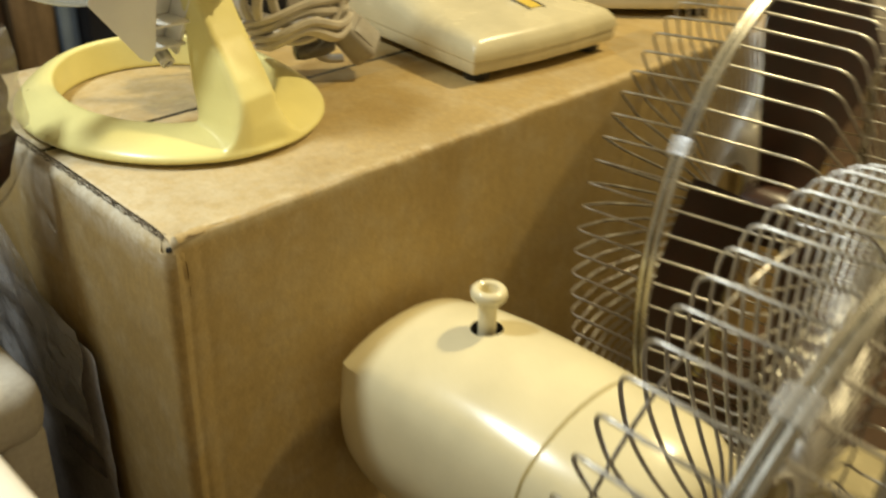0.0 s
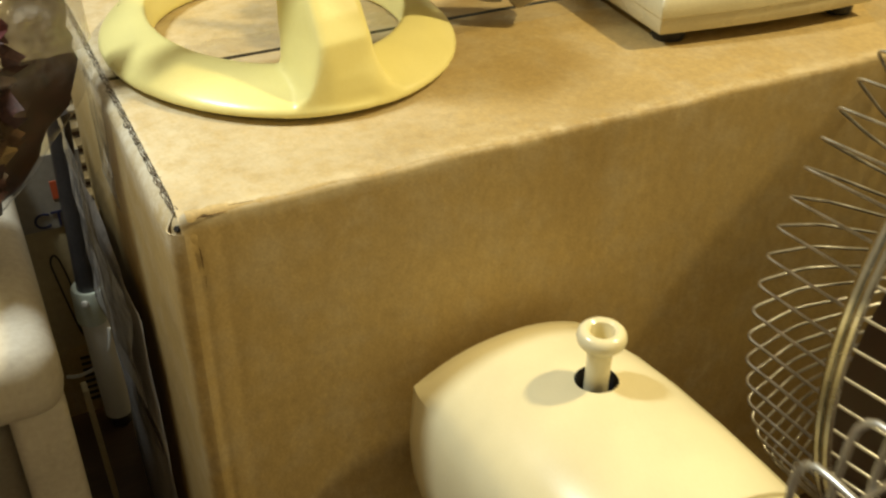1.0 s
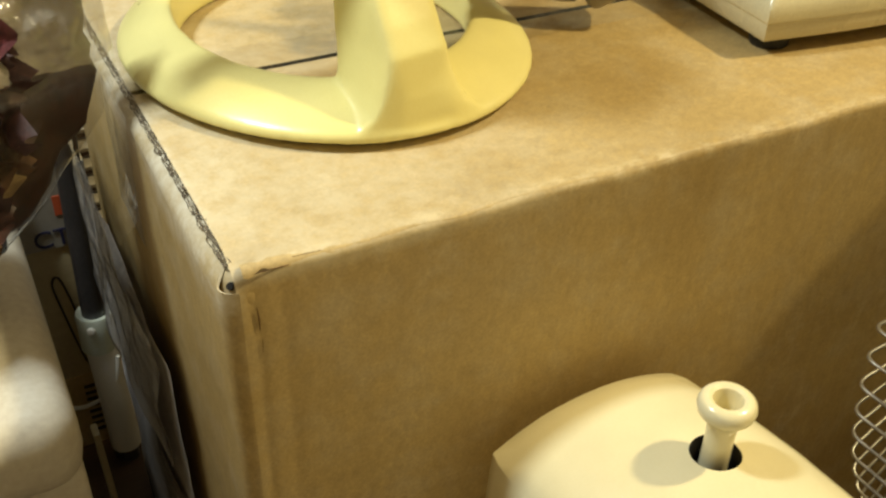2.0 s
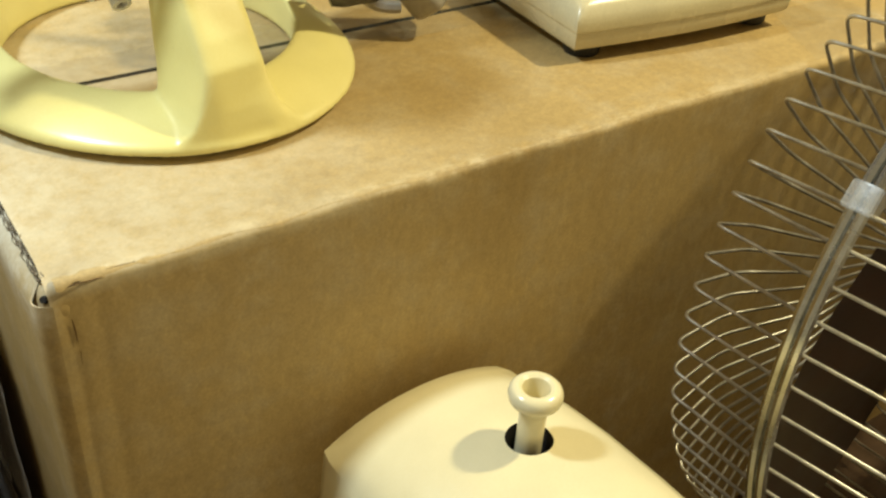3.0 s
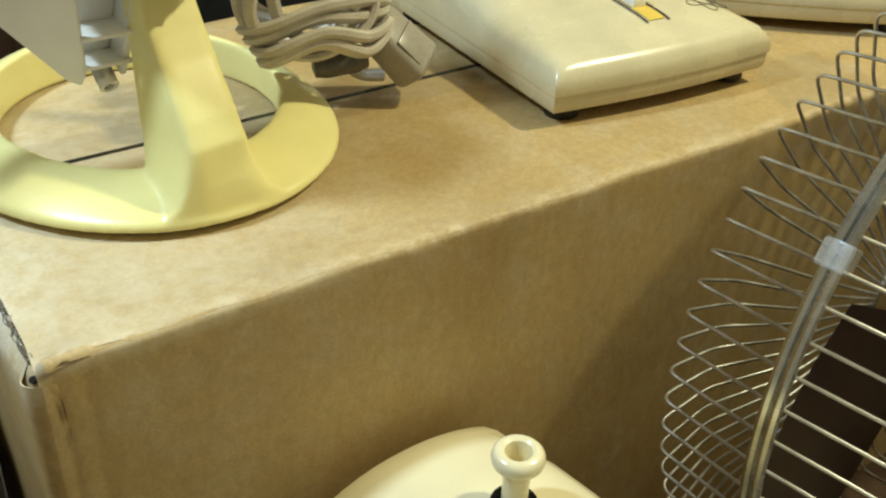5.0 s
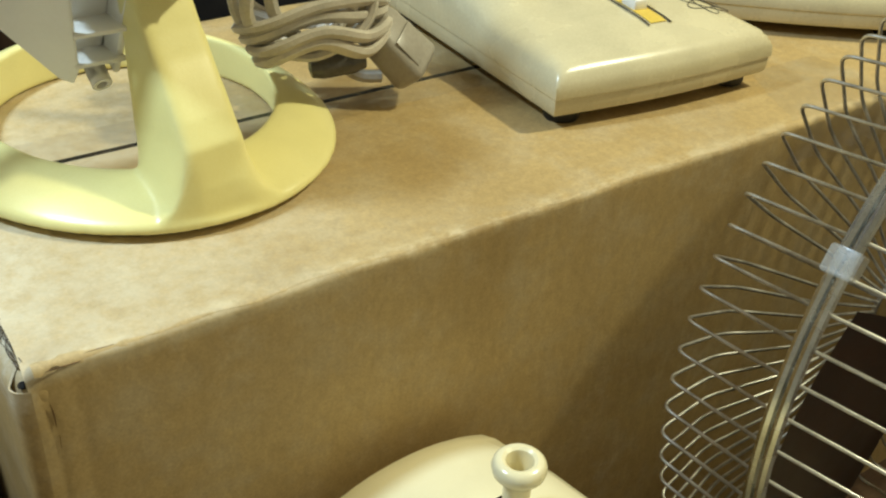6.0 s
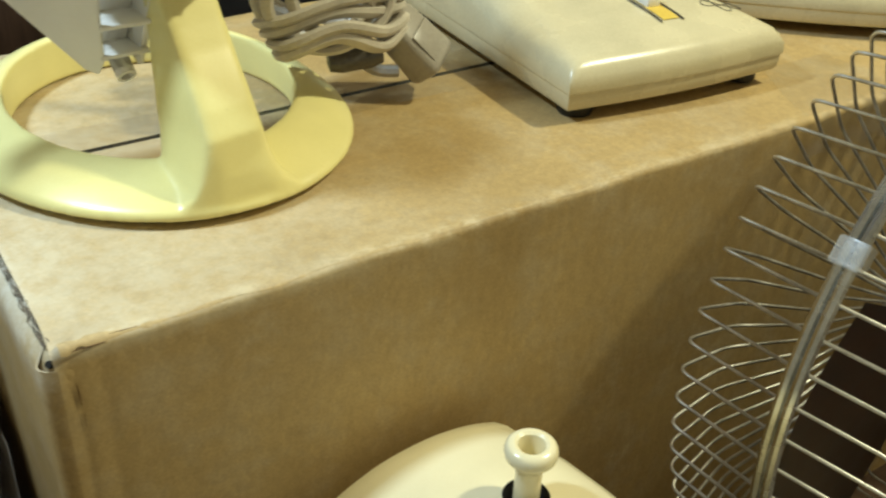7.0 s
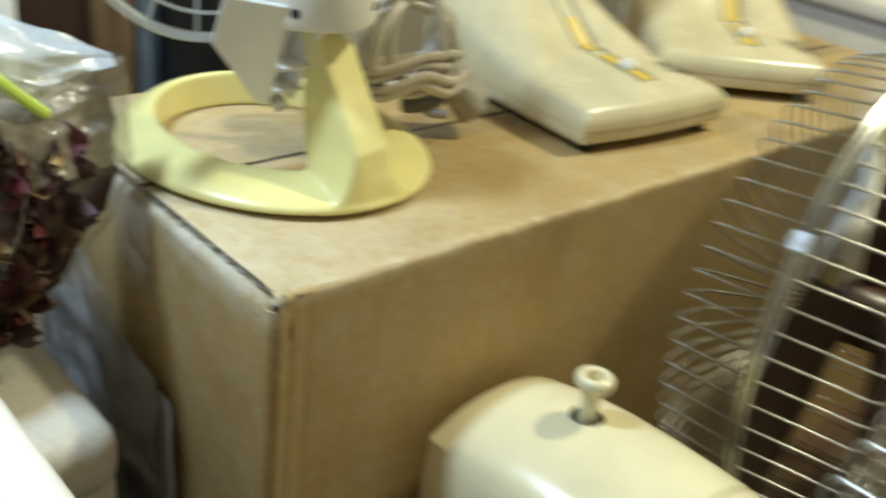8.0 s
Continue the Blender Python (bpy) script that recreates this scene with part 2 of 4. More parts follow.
def grid(bm, points, closed_u=False, closed_v=False):
    """Faces over rows of places."""
    rows = [[bm.verts.new(p) for p in row] for row in points]
    n, m = len(rows), len(rows[0])
    for i in range(n if closed_u else n - 1):
        for j in range(m if closed_v else m - 1):
            a, b, c, d = rows[i][j], rows[(i + 1) % n][j], rows[(i + 1) % n][(j + 1) % m], rows[i][(j + 1) % m]
            try:
                bm.faces.new((a, b, c, d))
            except ValueError:
                pass
    return rows


def capped(bm, ring):
    try:
        bm.faces.new(ring)
    except ValueError:
        pass


def smooth_path(points, per=6, closed=False):
    """A Catmull-Rom line through the places."""
    pts = [Vector(p) for p in points]
    n = len(pts)
    out = []
    for i in range(n if closed else n - 1):
        p0 = pts[(i - 1) % n] if closed or i > 0 else pts[0]
        p1, p2 = pts[i], pts[(i + 1) % n]
        p3 = pts[(i + 2) % n] if closed or i + 2 < n else pts[-1]
        for k in range(per):
            t = k / per
            out.append(0.5 * ((2 * p1) + (p2 - p0) * t + (2 * p0 - 5 * p1 + 4 * p2 - p3) * t * t + (3 * p1 - p0 - 3 * p2 + p3) * t ** 3))
    if not closed:
        out.append(pts[-1])
    return out


def tube(bm, path, radius, sides=8, closed=False, flat=1.0, cap=True):
    """A round or flattened rod along a line."""
    path = [Vector(p) for p in path]
    n = len(path)
    ways = []
    for i in range(n):
        a = path[(i - 1) % n] if closed or i else path[0]
        b = path[(i + 1) % n] if closed or i < n - 1 else path[-1]
        ways.append((b - a).normalized())
    ref = Vector((0, 0, 1)) if abs(ways[0].z) < 0.9 else Vector((1, 0, 0))
    u = ways[0].cross(ref).normalized()
    rows = []
    for p, w in zip(path, ways):
        u = (u - w * u.dot(w)).normalized()
        v = w.cross(u)
        rr = radius(len(rows) / max(1, n - 1)) if callable(radius) else radius
        rows.append([p + u * (rr * flat * math.cos(2 * math.pi * k / sides)) + v * (rr * math.sin(2 * math.pi * k / sides)) for k in range(sides)])
    made = grid(bm, rows, closed_u=closed, closed_v=True)
    if cap and not closed:
        capped(bm, made[0][::-1])
        capped(bm, made[-1])
    return bm


def lathe(bm, profile, sides=32, centre=(0, 0, 0), axis=None):
    """A profile of (radius, height) turned round an axis (z by default)."""
    turn = Vector((0, 0, 1)).rotation_difference(Vector(axis)).to_matrix() if axis else Matrix.Identity(3)
    c = Vector(centre)
    rows = []
    for r, h in profile:
        rows.append([c + turn @ Vector((r * math.cos(2 * math.pi * k / sides), r * math.sin(2 * math.pi * k / sides), h)) for k in range(sides)])
    made = grid(bm, rows, closed_v=True)
    if profile[0][0] > 1e-5:
        capped(bm, made[0][::-1])
    if profile[-1][0] > 1e-5:
        capped(bm, made[-1])
    bmesh.ops.remove_doubles(bm, verts=bm.verts, dist=1e-6)
    return bm


def plate(bm, outline, thick, bevel=0.0):
    """A flat outline in space made thick along its normal."""
    vs = [bm.verts.new(p) for p in outline]
    f = bm.faces.new(vs)
    f.normal_update()
    n = f.normal.copy()
    got = bmesh.ops.extrude_face_region(bm, geom=[f])
    for v in got["geom"]:
        if isinstance(v, bmesh.types.BMVert):
            v.co += n * thick
    if bevel:
        bmesh.ops.bevel(bm, geom=list(bm.edges), offset=bevel, segments=2, affect="EDGES")
    return bm


def wob(x, y, z, scale, amount):
    return amount * noise.noise(Vector((x, y, z)) * scale)


def smoothstep(a, b, x):
    t = min(1.0, max(0.0, (x - a) / (b - a)))
    return t * t * (3 - 2 * t)


# ---- setting ----
def slab(name, lo, hi, material, label):
    return tagged(finish(name, block(bmesh.new(), lo, hi), material, smooth=False), label, name.split("_")[0], kind="structure")


slab("floor", (-1.3, -1.5, -0.05), (1.9, 1.2, 0.0), FLOORM, "dark brown wooden floor under the clutter")
slab("wall_back", (-1.3, 1.2, -0.05), (1.9, 1.28, 2.4), WALLM, "beige painted wall behind the shelf")
# unseen walls and ceiling added to close the room; their tone sets bounce light
slab("wall_front", (-1.3, -1.58, -0.05), (1.9, -1.5, 2.4), WALLM, "beige painted wall")
slab("wall_left", (-1.38, -1.58, -0.05), (-1.3, 1.28, 2.4), WALLM, "beige painted wall")
slab("wall_right", (1.9, -1.58, -0.05), (1.98, 1.28, 2.4), WALLM, "beige painted wall")
slab("ceiling", (-1.38, -1.58, 2.4), (1.98, 1.28, 2.46), WALLM, "plain off-white ceiling")


# ---- the carton ----
def build_carton():
    box = thing("cardboard_box", "large worn brown cardboard carton with taped top flaps", "box", (0.3, 0.145, 0))

    def add(name, bm, m, label="", **k):
        ob = part(name, bm, m, box, label, **k)
        ob.matrix_parent_inverse = Matrix.Translation((-0.3, -0.145, 0))
        return ob

    xs = [0.006 + 0.0012 * i for i in range(26)] + [0.038 + 0.0045 * i for i in range(165)]
    r = 0.0038
    prof = [(0.0, z) for z in (0.0, 0.05, 0.1, 0.15, 0.2, 0.24, 0.27, 0.29, 0.305, 0.318, 0.328, 0.336, 0.342, 0.347, 0.351)]
    prof += [(r - r * math.cos(a), H - r + r * math.sin(a)) for a in [radians(x) for x in (0, 15, 30, 45, 60, 75, 90)]]
    prof += [(y, H) for y in (0.008, 0.011, 0.015, 0.02, 0.028, 0.04, 0.06, 0.09, 0.12, 0.135, 0.1433)]
    rows = []
    for x in xs:
        row = []
        for y, z in prof:
            near = math.exp(-(((y) ** 2 + (z - H) ** 2) / 0.011 ** 2))
            dy = near * (wob(x, 0, 0, 30, 0.0010)) + wob(x, 5, z, 12, 0.0012) * smoothstep(0.36, 0.30, z) * smoothstep(0.006, 0.06, x)
            dz = near * (wob(x, 7, 0, 26, 0.0011)) + (wob(x, y, 2, 11, 0.0016) * smoothstep(0.0, 0.03, y) * smoothstep(0.143, 0.10, y))
            # the press marks beside the upright fold
            if z < 0.352:
                dy += 0.0004 * math.exp(-((x - 0.0105 - wob(0, 1, z, 20, 0.003)) / 0.0018) ** 2) + 0.0003 * math.exp(-((x - 0.021 - wob(0, 3, z, 14, 0.004)) / 0.003) ** 2)
            # crushed corner
            crush = math.exp(-((x - 0.004) / 0.012) ** 2) * near
            row.append((x - crush * 0.001, y + dy + crush * 0.002, z + dz - crush * 0.0022))
        rows.append(row)
    add("front_panel", grid_bm(rows), KRAFT, angle=70)
    # left side with a rounded upright fold and a fold over the top
    prof = [(0.006, 0.0)] + [(0.006 - 0.006 * math.sin(a), 0.006 - 0.006 * math.cos(a)) for a in [radians(x) for x in (20, 40, 60, 80, 90)]]
    prof += [(0.0, y) for y in (0.009, 0.013, 0.018, 0.025, 0.035, 0.05, 0.07, 0.09, 0.11, 0.13, 0.15, 0.18, 0.21, 0.25, 0.287)]
    zs = [0.0, 0.05, 0.1, 0.15, 0.2, 0.24, 0.27, 0.29, 0.31, 0.325, 0.335, 0.342, 0.347, 0.350]
    rows = []
    for x, y in prof:
        row = []
        for z in zs:
            dx = wob(1, y, z, 16, 0.0016) * smoothstep(0.0, 0.03, y)
            row.append((x + dx, y + wob(4, y, z, 40, 0.0004) * smoothstep(0.008, 0.03, y), z))
        turn = smoothstep(0.004, 0.016, y)
        for a in (20, 40, 60, 75, 88):
            a = radians(a)
            row.append((x + turn * (0.0075 - 0.0075 * math.cos(a)) + wob(2, y, a, 60, 0.0006), y, 0.350 + (0.0072 * math.sin(a)) * (0.35 + 0.65 * turn)))
        rows.append(row)
    add("side_panel", grid_bm(rows), KRAFT, angle=70)
    # frayed fold where the top flap meets the side
    bm = bmesh.new()
    for k in range(5):
        line = [(0.0042 + 0.0005 * k + wob(k, y / 1000, 0, 170, 0.0016), y / 1000, 0.3572 + k * 0.0005 + wob(0, y / 1000, k, 210, 0.0010)) for y in range(9, 286, 2)]
        tube(bm, line, lambda t, k=k: max(0.00010, 0.00015 + wob(t * 40, k, 0, 3, 0.0009)), 5)
    tagged(add("frayed_edge", bm, FRAY, "grey frayed fold along the flap"), kind="stuff")
    bm = bmesh.new()
    lathe(bm, [(0.0, 0.0008), (0.0013, 0.0007), (0.0016, -0.001)], 9, (0.0042, 0.0040, 0.3532), (-0.5, -0.6, 0.6))
    # no hole is cut: a near-black cap paints its shade
    add("corner_hole_shade", bm, RECESS_SHADE, "small dark cap painted as the shade of a corner hole")
    bm = bmesh.new()
    bmesh.ops.create_icosphere(bm, subdivisions=3, radius=1, matrix=Matrix.Translation((0.0100, 0.0100, 0.3470)) @ Matrix.Diagonal((0.0094, 0.0094, 0.0098, 1)))
    add("corner_tuck", bm, KRAFT, "crushed corner of the board")
    # the scuffed, lighter ridge of the front fold
    bm = bmesh.new()
    rows = []
    for x in [0.008 + 0.002 * i for i in range(195)]:
        w = max(0.00005, 0.0006 + wob(x, 1, 1, 70, 0.0030) + wob(x, 3, 1, 240, 0.0022) + 0.0018 * math.exp(-(x / 0.05) ** 2))
        c = radians(55) + wob(x, 2, 2, 40, 0.5)
        dy = wob(x, 0, 0, 30, 0.0010)
        dz = wob(x, 7, 0, 26, 0.0011)
        row = []
        for k in (-1, -0.5, 0, 0.5, 1):
            a = c + k * w / r
            rr = r + 0.00010 - 0.00022 * abs(k)
            row.append((x, r - rr * math.cos(a) + dy * 0.93, H - r + rr * math.sin(a) + dz * 0.93))
        rows.append(row)
    grid(bm, rows)
    add("scuffed_ridge", bm, KRAFT_SCUFF, "scuffed pale ridge of the fold", angle=80)
    # dark lines laid along the fold to paint the shade in its creases
    bm = bmesh.new()
    for x0, x1, a0, wide in ((0.012, 0.024, 24, 0.00022), (0.026, 0.036, 60, 0.00014)):
        n = int((x1 - x0) / 0.0015)
        line = []
        for k in range(n + 1):
            x = x0 + (x1 - x0) * k / n
            a = radians(a0) + wob(x, a0, 3, 90, 0.35)
            line.append((x, r - (r + 0.00005) * math.cos(a) + wob(x, 0, 0, 30, 0.0010) * 0.93, H - r + (r + 0.00005) * math.sin(a) + wob(x, 7, 0, 26, 0.0011) * 0.93))
        tube(bm, line, lambda t, wide=wide, a0=a0: max(0.0001, wide * math.sin(math.pi * min(1, max(0, t))) ** 0.6 + wob(t * 6, a0, 0, 3, wide)), 5)
    tagged(add("crease_shade_lines", bm, CREASE_SHADE, "dark lines painting the shade in the worn fold's creases"), kind="stuff")
    # upright dark line beside the corner, painting the shade of a press mark
    bm = bmesh.new()
    for x0, z0, z1, wide in ((0.0108, 0.345, 0.334, 0.00030), (0.0120, 0.330, 0.324, 0.00012)):
        line = [(x0 + (z0 - z) * 0.03 + wob(0, x0, z, 60, 0.0012), -0.0001 + wob(x0, 5, z, 12, 0.0012) * smoothstep(0.36, 0.30, z) * smoothstep(0.006, 0.06, x0), z) for z in [z0 + (z1 - z0) * k / 20 for k in range(21)]]
        tube(bm, line, lambda t, wide=wide: max(0.0001, wide * math.sin(math.pi * min(1, max(0, t))) ** 0.6), 5)
    tagged(add("press_shade_line", bm, CREASE_SHADE, "dark line painting the shade of the press mark beside the corner"), kind="stuff")
    rows = []
    for i in range(60):
        x = 0.006 + i * (BL - 0.008) / 59
        rows.append([(x, y, H + wob(x, y, 5, 12, 0.0014) * smoothstep(0.147, 0.185, y)) for y in (0.1472, 0.16, 0.18, 0.2, 0.22, 0.24, 0.26, 0.28, 0.287)] + [(x, 0.29, H - 0.004), (x, 0.29, 0.0)])
    add("back_flap", grid_bm(rows), KRAFT, angle=50)
    # inner flap coloured near-black, so the seam gap reads as shade
    add("inner_flap", block(bmesh.new(), (0.012, 0.012, H - 0.0065), (BL - 0.012, 0.28, H - 0.0045)), RECESS_SHADE, smooth=False)
    add("end_panel", block(bmesh.new(), (BL - 0.004, 0.002, 0.0), (BL, 0.288, H - 0.002), 0.001), KRAFT)
    # clear tape along the seam and over the left end
    bm = bmesh.new()
    rows = []
    for i in range(120):
        x = -0.001 + i * 0.0064
        rows.append([(x + wob(j, 1, 1, 30, 0.0004), 0.1215 + j * 0.008 + wob(x, 4, 0, 25, 0.001), H + 0.0009 + wob(x, 0.12 + j * 0.008, 2, 11, 0.0014) + wob(x, j, 9, 40, 0.0004)) for j in range(7)])
    grid(bm, rows)
    rows = []
    for i in range(14):
        z = H + 0.0008 - i * 0.005
        rows.append([(-0.0016 - 0.001 * (i > 0) + wob(1, j, z, 30, 0.0012), 0.1215 + j * 0.008 + wob(z, 4, 0, 25, 0.002), z) for j in range(7)])
    grid(bm, rows)
    rows = []
    for i in range(7):
        f = i / 6
        rows.append([(-0.003 - 0.010 * f * f + wob(f, j, 3, 3, 0.002), 0.124 + 0.003 * j + 0.004 * f, 0.306 + 0.012 * (1 - f) + 0.002 * j - 0.010 * f) for j in range(6)])
    add("tape_tail", grid_bm(rows), TAPE2, "curled loose end of clear tape")
    add("seam_tape", bm, TAPE, "clear glossy packing tape")
    # second piece of tape over the front edge, ragged at its lower end
    bm = bmesh.new()
    rows = []
    for i in range(16):
        f = i / 15
        x = 0.402 + 0.085 * f
        low = 0.334 + 0.004 * math.sin(i * 2.3) + 0.003 * ((i * 7) % 3)
        row = [(x + 0.03 * (1 - f), 0.06, H + 0.001), (x + 0.012 * (1 - f), 0.03, H + 0.0012), (x, 0.006, H + 0.0014), (x, 0.0, H - 0.003), (x - 0.001, -0.0018, H - 0.009)]
        for k in range(1, 6):
            z = H - 0.009 - (H - 0.009 - low) * k / 5
            row.append((x - (0.014 * k / 5) * (1 - f), -0.0022 + wob(x, 1, z, 60, 0.001), z))
        rows.append(row)
    grid(bm, rows)
    add("edge_tape", bm, TAPE, "clear packing tape over the edge")
    return box


def grid_bm(rows):
    bm = bmesh.new()
    grid(bm, rows)
    return bm


build_carton()


# ---- desk fans with wire guards ----
def wire_profile(points, corner=0.006):
    """A line through (r, a) places with rounded corners."""
    pts = [Vector((r, 0, -a)) for r, a in points]
    out = [pts[0]]
    for a, b, c in zip(pts, pts[1:], pts[2:]):
        k1, k2 = min(corner, (b - a).length / 2.2), min(corner, (c - b).length / 2.2)
        p, q = b + (a - b).normalized() * k1, b + (c - b).normalized() * k2
        for t in (0, 0.25, 0.5, 0.75, 1):
            out.append(p * (1 - t) ** 2 + b * 2 * t * (1 - t) + q * t * t)
    out.append(pts[-1])
    return out


def swirled(points):
    """Radial lines bent round the axis, more so towards the hub."""
    out = []
    for p in points:
        r = p.x
        turn = -radians(118) * max(0.0, 0.190 - r) - radians(9) * smoothstep(0.09, 0.035, r)
        out.append(Vector((r * math.cos(turn), r * math.sin(turn), p.z)))
    return out


WIRE_A, WIRE_B, WIRE_C = bmesh.new(), bmesh.new(), bmesh.new()
tube(WIRE_A, wire_profile([(0.1945, 0.0600), (0.1905, 0.0), (0.1500, -0.001), (0.1000, 0.016), (0.034, 0.022)], 0.0075), 0.00098, 6)
tube(WIRE_C, swirled(wire_profile([(0.1945, 0.0600), (0.1905, 0.0), (0.172, -0.0008), (0.154, -0.0006), (0.137, 0.002), (0.120, 0.005), (0.102, 0.008), (0.084, 0.0105), (0.066, 0.0125), (0.050, 0.014), (0.034, 0.015)], 0.0085)), 0.00100, 6)
tube(WIRE_B, wire_profile([(0.1945, 0.0640), (0.1895, 0.139), (0.150, 0.147), (0.142, 0.151), (0.055, 0.152), (0.034, 0.152)], 0.012), 0.00098, 6)
WIRE_MESH = []
for bm, n_ in ((WIRE_A, "wire_a"), (WIRE_B, "wire_b"), (WIRE_C, "wire_c")):
    for f in bm.faces:
        f.smooth = True
    me = bpy.data.meshes.new(n_)
    bm.to_mesh(me)
    bm.free()
    me.materials.append(WIRE)
    WIRE_MESH.append(me)


def ring(bm, r, a, thick, sides=8, n=96):
    tube(bm, [(r * math.cos(2 * math.pi * k / n), r * math.sin(2 * math.pi * k / n), -a) for k in range(n)], thick, sides, closed=True)
    return bm


def build_guard(fan, clip_angles, phase=2.2, rear=0, hub=0.022):
    """Two halves of wire guard with a double rim and clips."""
    part("guard_ring", ring(bmesh.new(), 0.0345, hub, 0.0016), WIRE, fan)
    part("guard_ring", ring(bmesh.new(), 0.0345, 0.152, 0.0016), WIRE, fan)
    part("rim", ring(bmesh.new(), 0.1965, 0.0593, 0.0027, 8, 144), RIM, fan)
    part("rim", ring(bmesh.new(), 0.1965, 0.0649, 0.0027, 8, 144), RIM, fan)
    for k in range(72):
        for me in (WIRE_MESH[rear], WIRE_MESH[1]):
            w = new("wire", me)
            w.parent = fan
            w.rotation_euler = (0, 0, radians(phase + 5 * k))
    for deg in clip_angles:
        bm = bmesh.new()
        sec = []
        for y in (-0.0065, 0.0065):
            sec.append([(0.1915, y, -0.0550), (0.2005, y, -0.0545), (0.2015, y, -0.0621), (0.2005, y, -0.0697), (0.1915, y, -0.0690), (0.1905, y, -0.0690), (0.1905, y, -0.0565)])
        made = grid(bm, sec, closed_v=True)
        capped(bm, made[0][::-1])
        capped(bm, made[1])
        bmesh.ops.bevel(bm, geom=list(bm.edges), offset=0.0008, segments=2, affect="EDGES")
        c = part("clip", bm, CLIPM, fan, "translucent plastic rim clip")
        c.rotation_euler = (0, 0, radians(deg))


def build_blades(fan, a, count, rmax, material, label, wide=40, phase=0.0):
    part("hub", lathe(bmesh.new(), [(0.0, -a - 0.022), (0.018, -a - 0.020), (0.024, -a - 0.012), (0.025, -a + 0.02), (0.0, -a + 0.021)], 24), material, fan, label)
    bm = bmesh.new()
    rows = []
    for i in range(9):
        r = 0.023 + (rmax - 0.023) * i / 8
        half = radians(wide - (10 if wide < 36 else 1) * (i / 8) ** 3)
        row = []
        for j in range(9):
            f = j / 8 * 2 - 1
            t = f * half
            row.append((r * math.cos(t), r * math.sin(t), -a - 0.014 * f * (1 - 0.35 * i / 8) - 0.004 * f * f))
        rows.append(row)
    grid(bm, rows)
    bmesh.ops.solidify(bm, geom=list(bm.faces), thickness=0.0018)
    first = part("blade", bm, material, fan, label)
    first.rotation_euler = (0, 0, radians(phase))
    for k in range(1, count):
        b = new("blade", first.data)
        b.parent = fan
        b["label"] = label
        b.rotation_euler = (0, 0, radians(phase) + 2 * math.pi * k / count)


def fan_pose(centre, axis):
    a = Vector(axis).normalized()
    u = a.cross(Vector((0, 0, 1))).normalized()
    v = u.cross(a)
    m = Matrix((u, v, -a)).transposed().to_4x4()
    m.translation = centre
    return m


def housing_section(cx, y, w, zt, zr, zb, bulge):
    """A closed cross-section of the motor cover."""
    pts = []
    for i in range(13):
        f = -1 + 2 * i / 12
        pts.append((cx + f * w, y, zt - (zt - zr) * abs(f) ** 2.2))
    for i in range(1, 12):
        t = i / 12
        pts.append((cx + w + bulge * math.sin(math.pi * min(1, t * 1.5)) - 0.82 * w * t ** 3.6, y, zr + (zb - zr) * t))
    for i in range(9):
        f = 1 - 2 * i / 8
        pts.append((cx + f * w * 0.16, y, zb - 0.002 * (1 - f * f)))
    for i in range(11, 0, -1):
        t = i / 12
        pts.append((cx - w - bulge * math.sin(math.pi * min(1, t * 1.5)) + 0.82 * w * t ** 3.6, y, zr + (zb - zr) * t))
    for _ in range(1 if y < -0.03 else 0):
        m = len(pts)
        pts = [tuple(0.25 * pts[i - 1][q] + 0.5 * pts[i][q] + 0.25 * pts[(i + 1) % m][q] for q in range(3)) for i in range(m)]
    pts = [(cx + (x - cx) * 1.003, y_, z + (x - cx) * 0.090) for x, y_, z in pts]
    return pts


def bored(bm, at, radius, low, high):
    """The closed mesh with a round upright hole sunk into it."""
    me = bpy.data.meshes.new("blank")
    bmesh.ops.recalc_face_normals(bm, faces=bm.faces)
    bm.to_mesh(me)
    bm.free()
    cut = bmesh.new()
    lathe(cut, [(radius, low), (radius, high)], 40, at)
    bmesh.ops.recalc_face_normals(cut, faces=cut.faces)
    tool_mesh = bpy.data.meshes.new("drill")
    cut.to_mesh(tool_mesh)
    cut.free()
    blank, drill = new("blank", me), new("drill", tool_mesh)
    mod = blank.modifiers.new("bore", "BOOLEAN")
    mod.operation, mod.object, mod.solver = "DIFFERENCE", drill, "EXACT"
    done = bpy.data.meshes.new_from_object(blank.evaluated_get(bpy.context.evaluated_depsgraph_get()))
    out = bmesh.new()
    out.from_mesh(done)
    for o in (blank, drill):
        bpy.data.objects.remove(o)
    return out


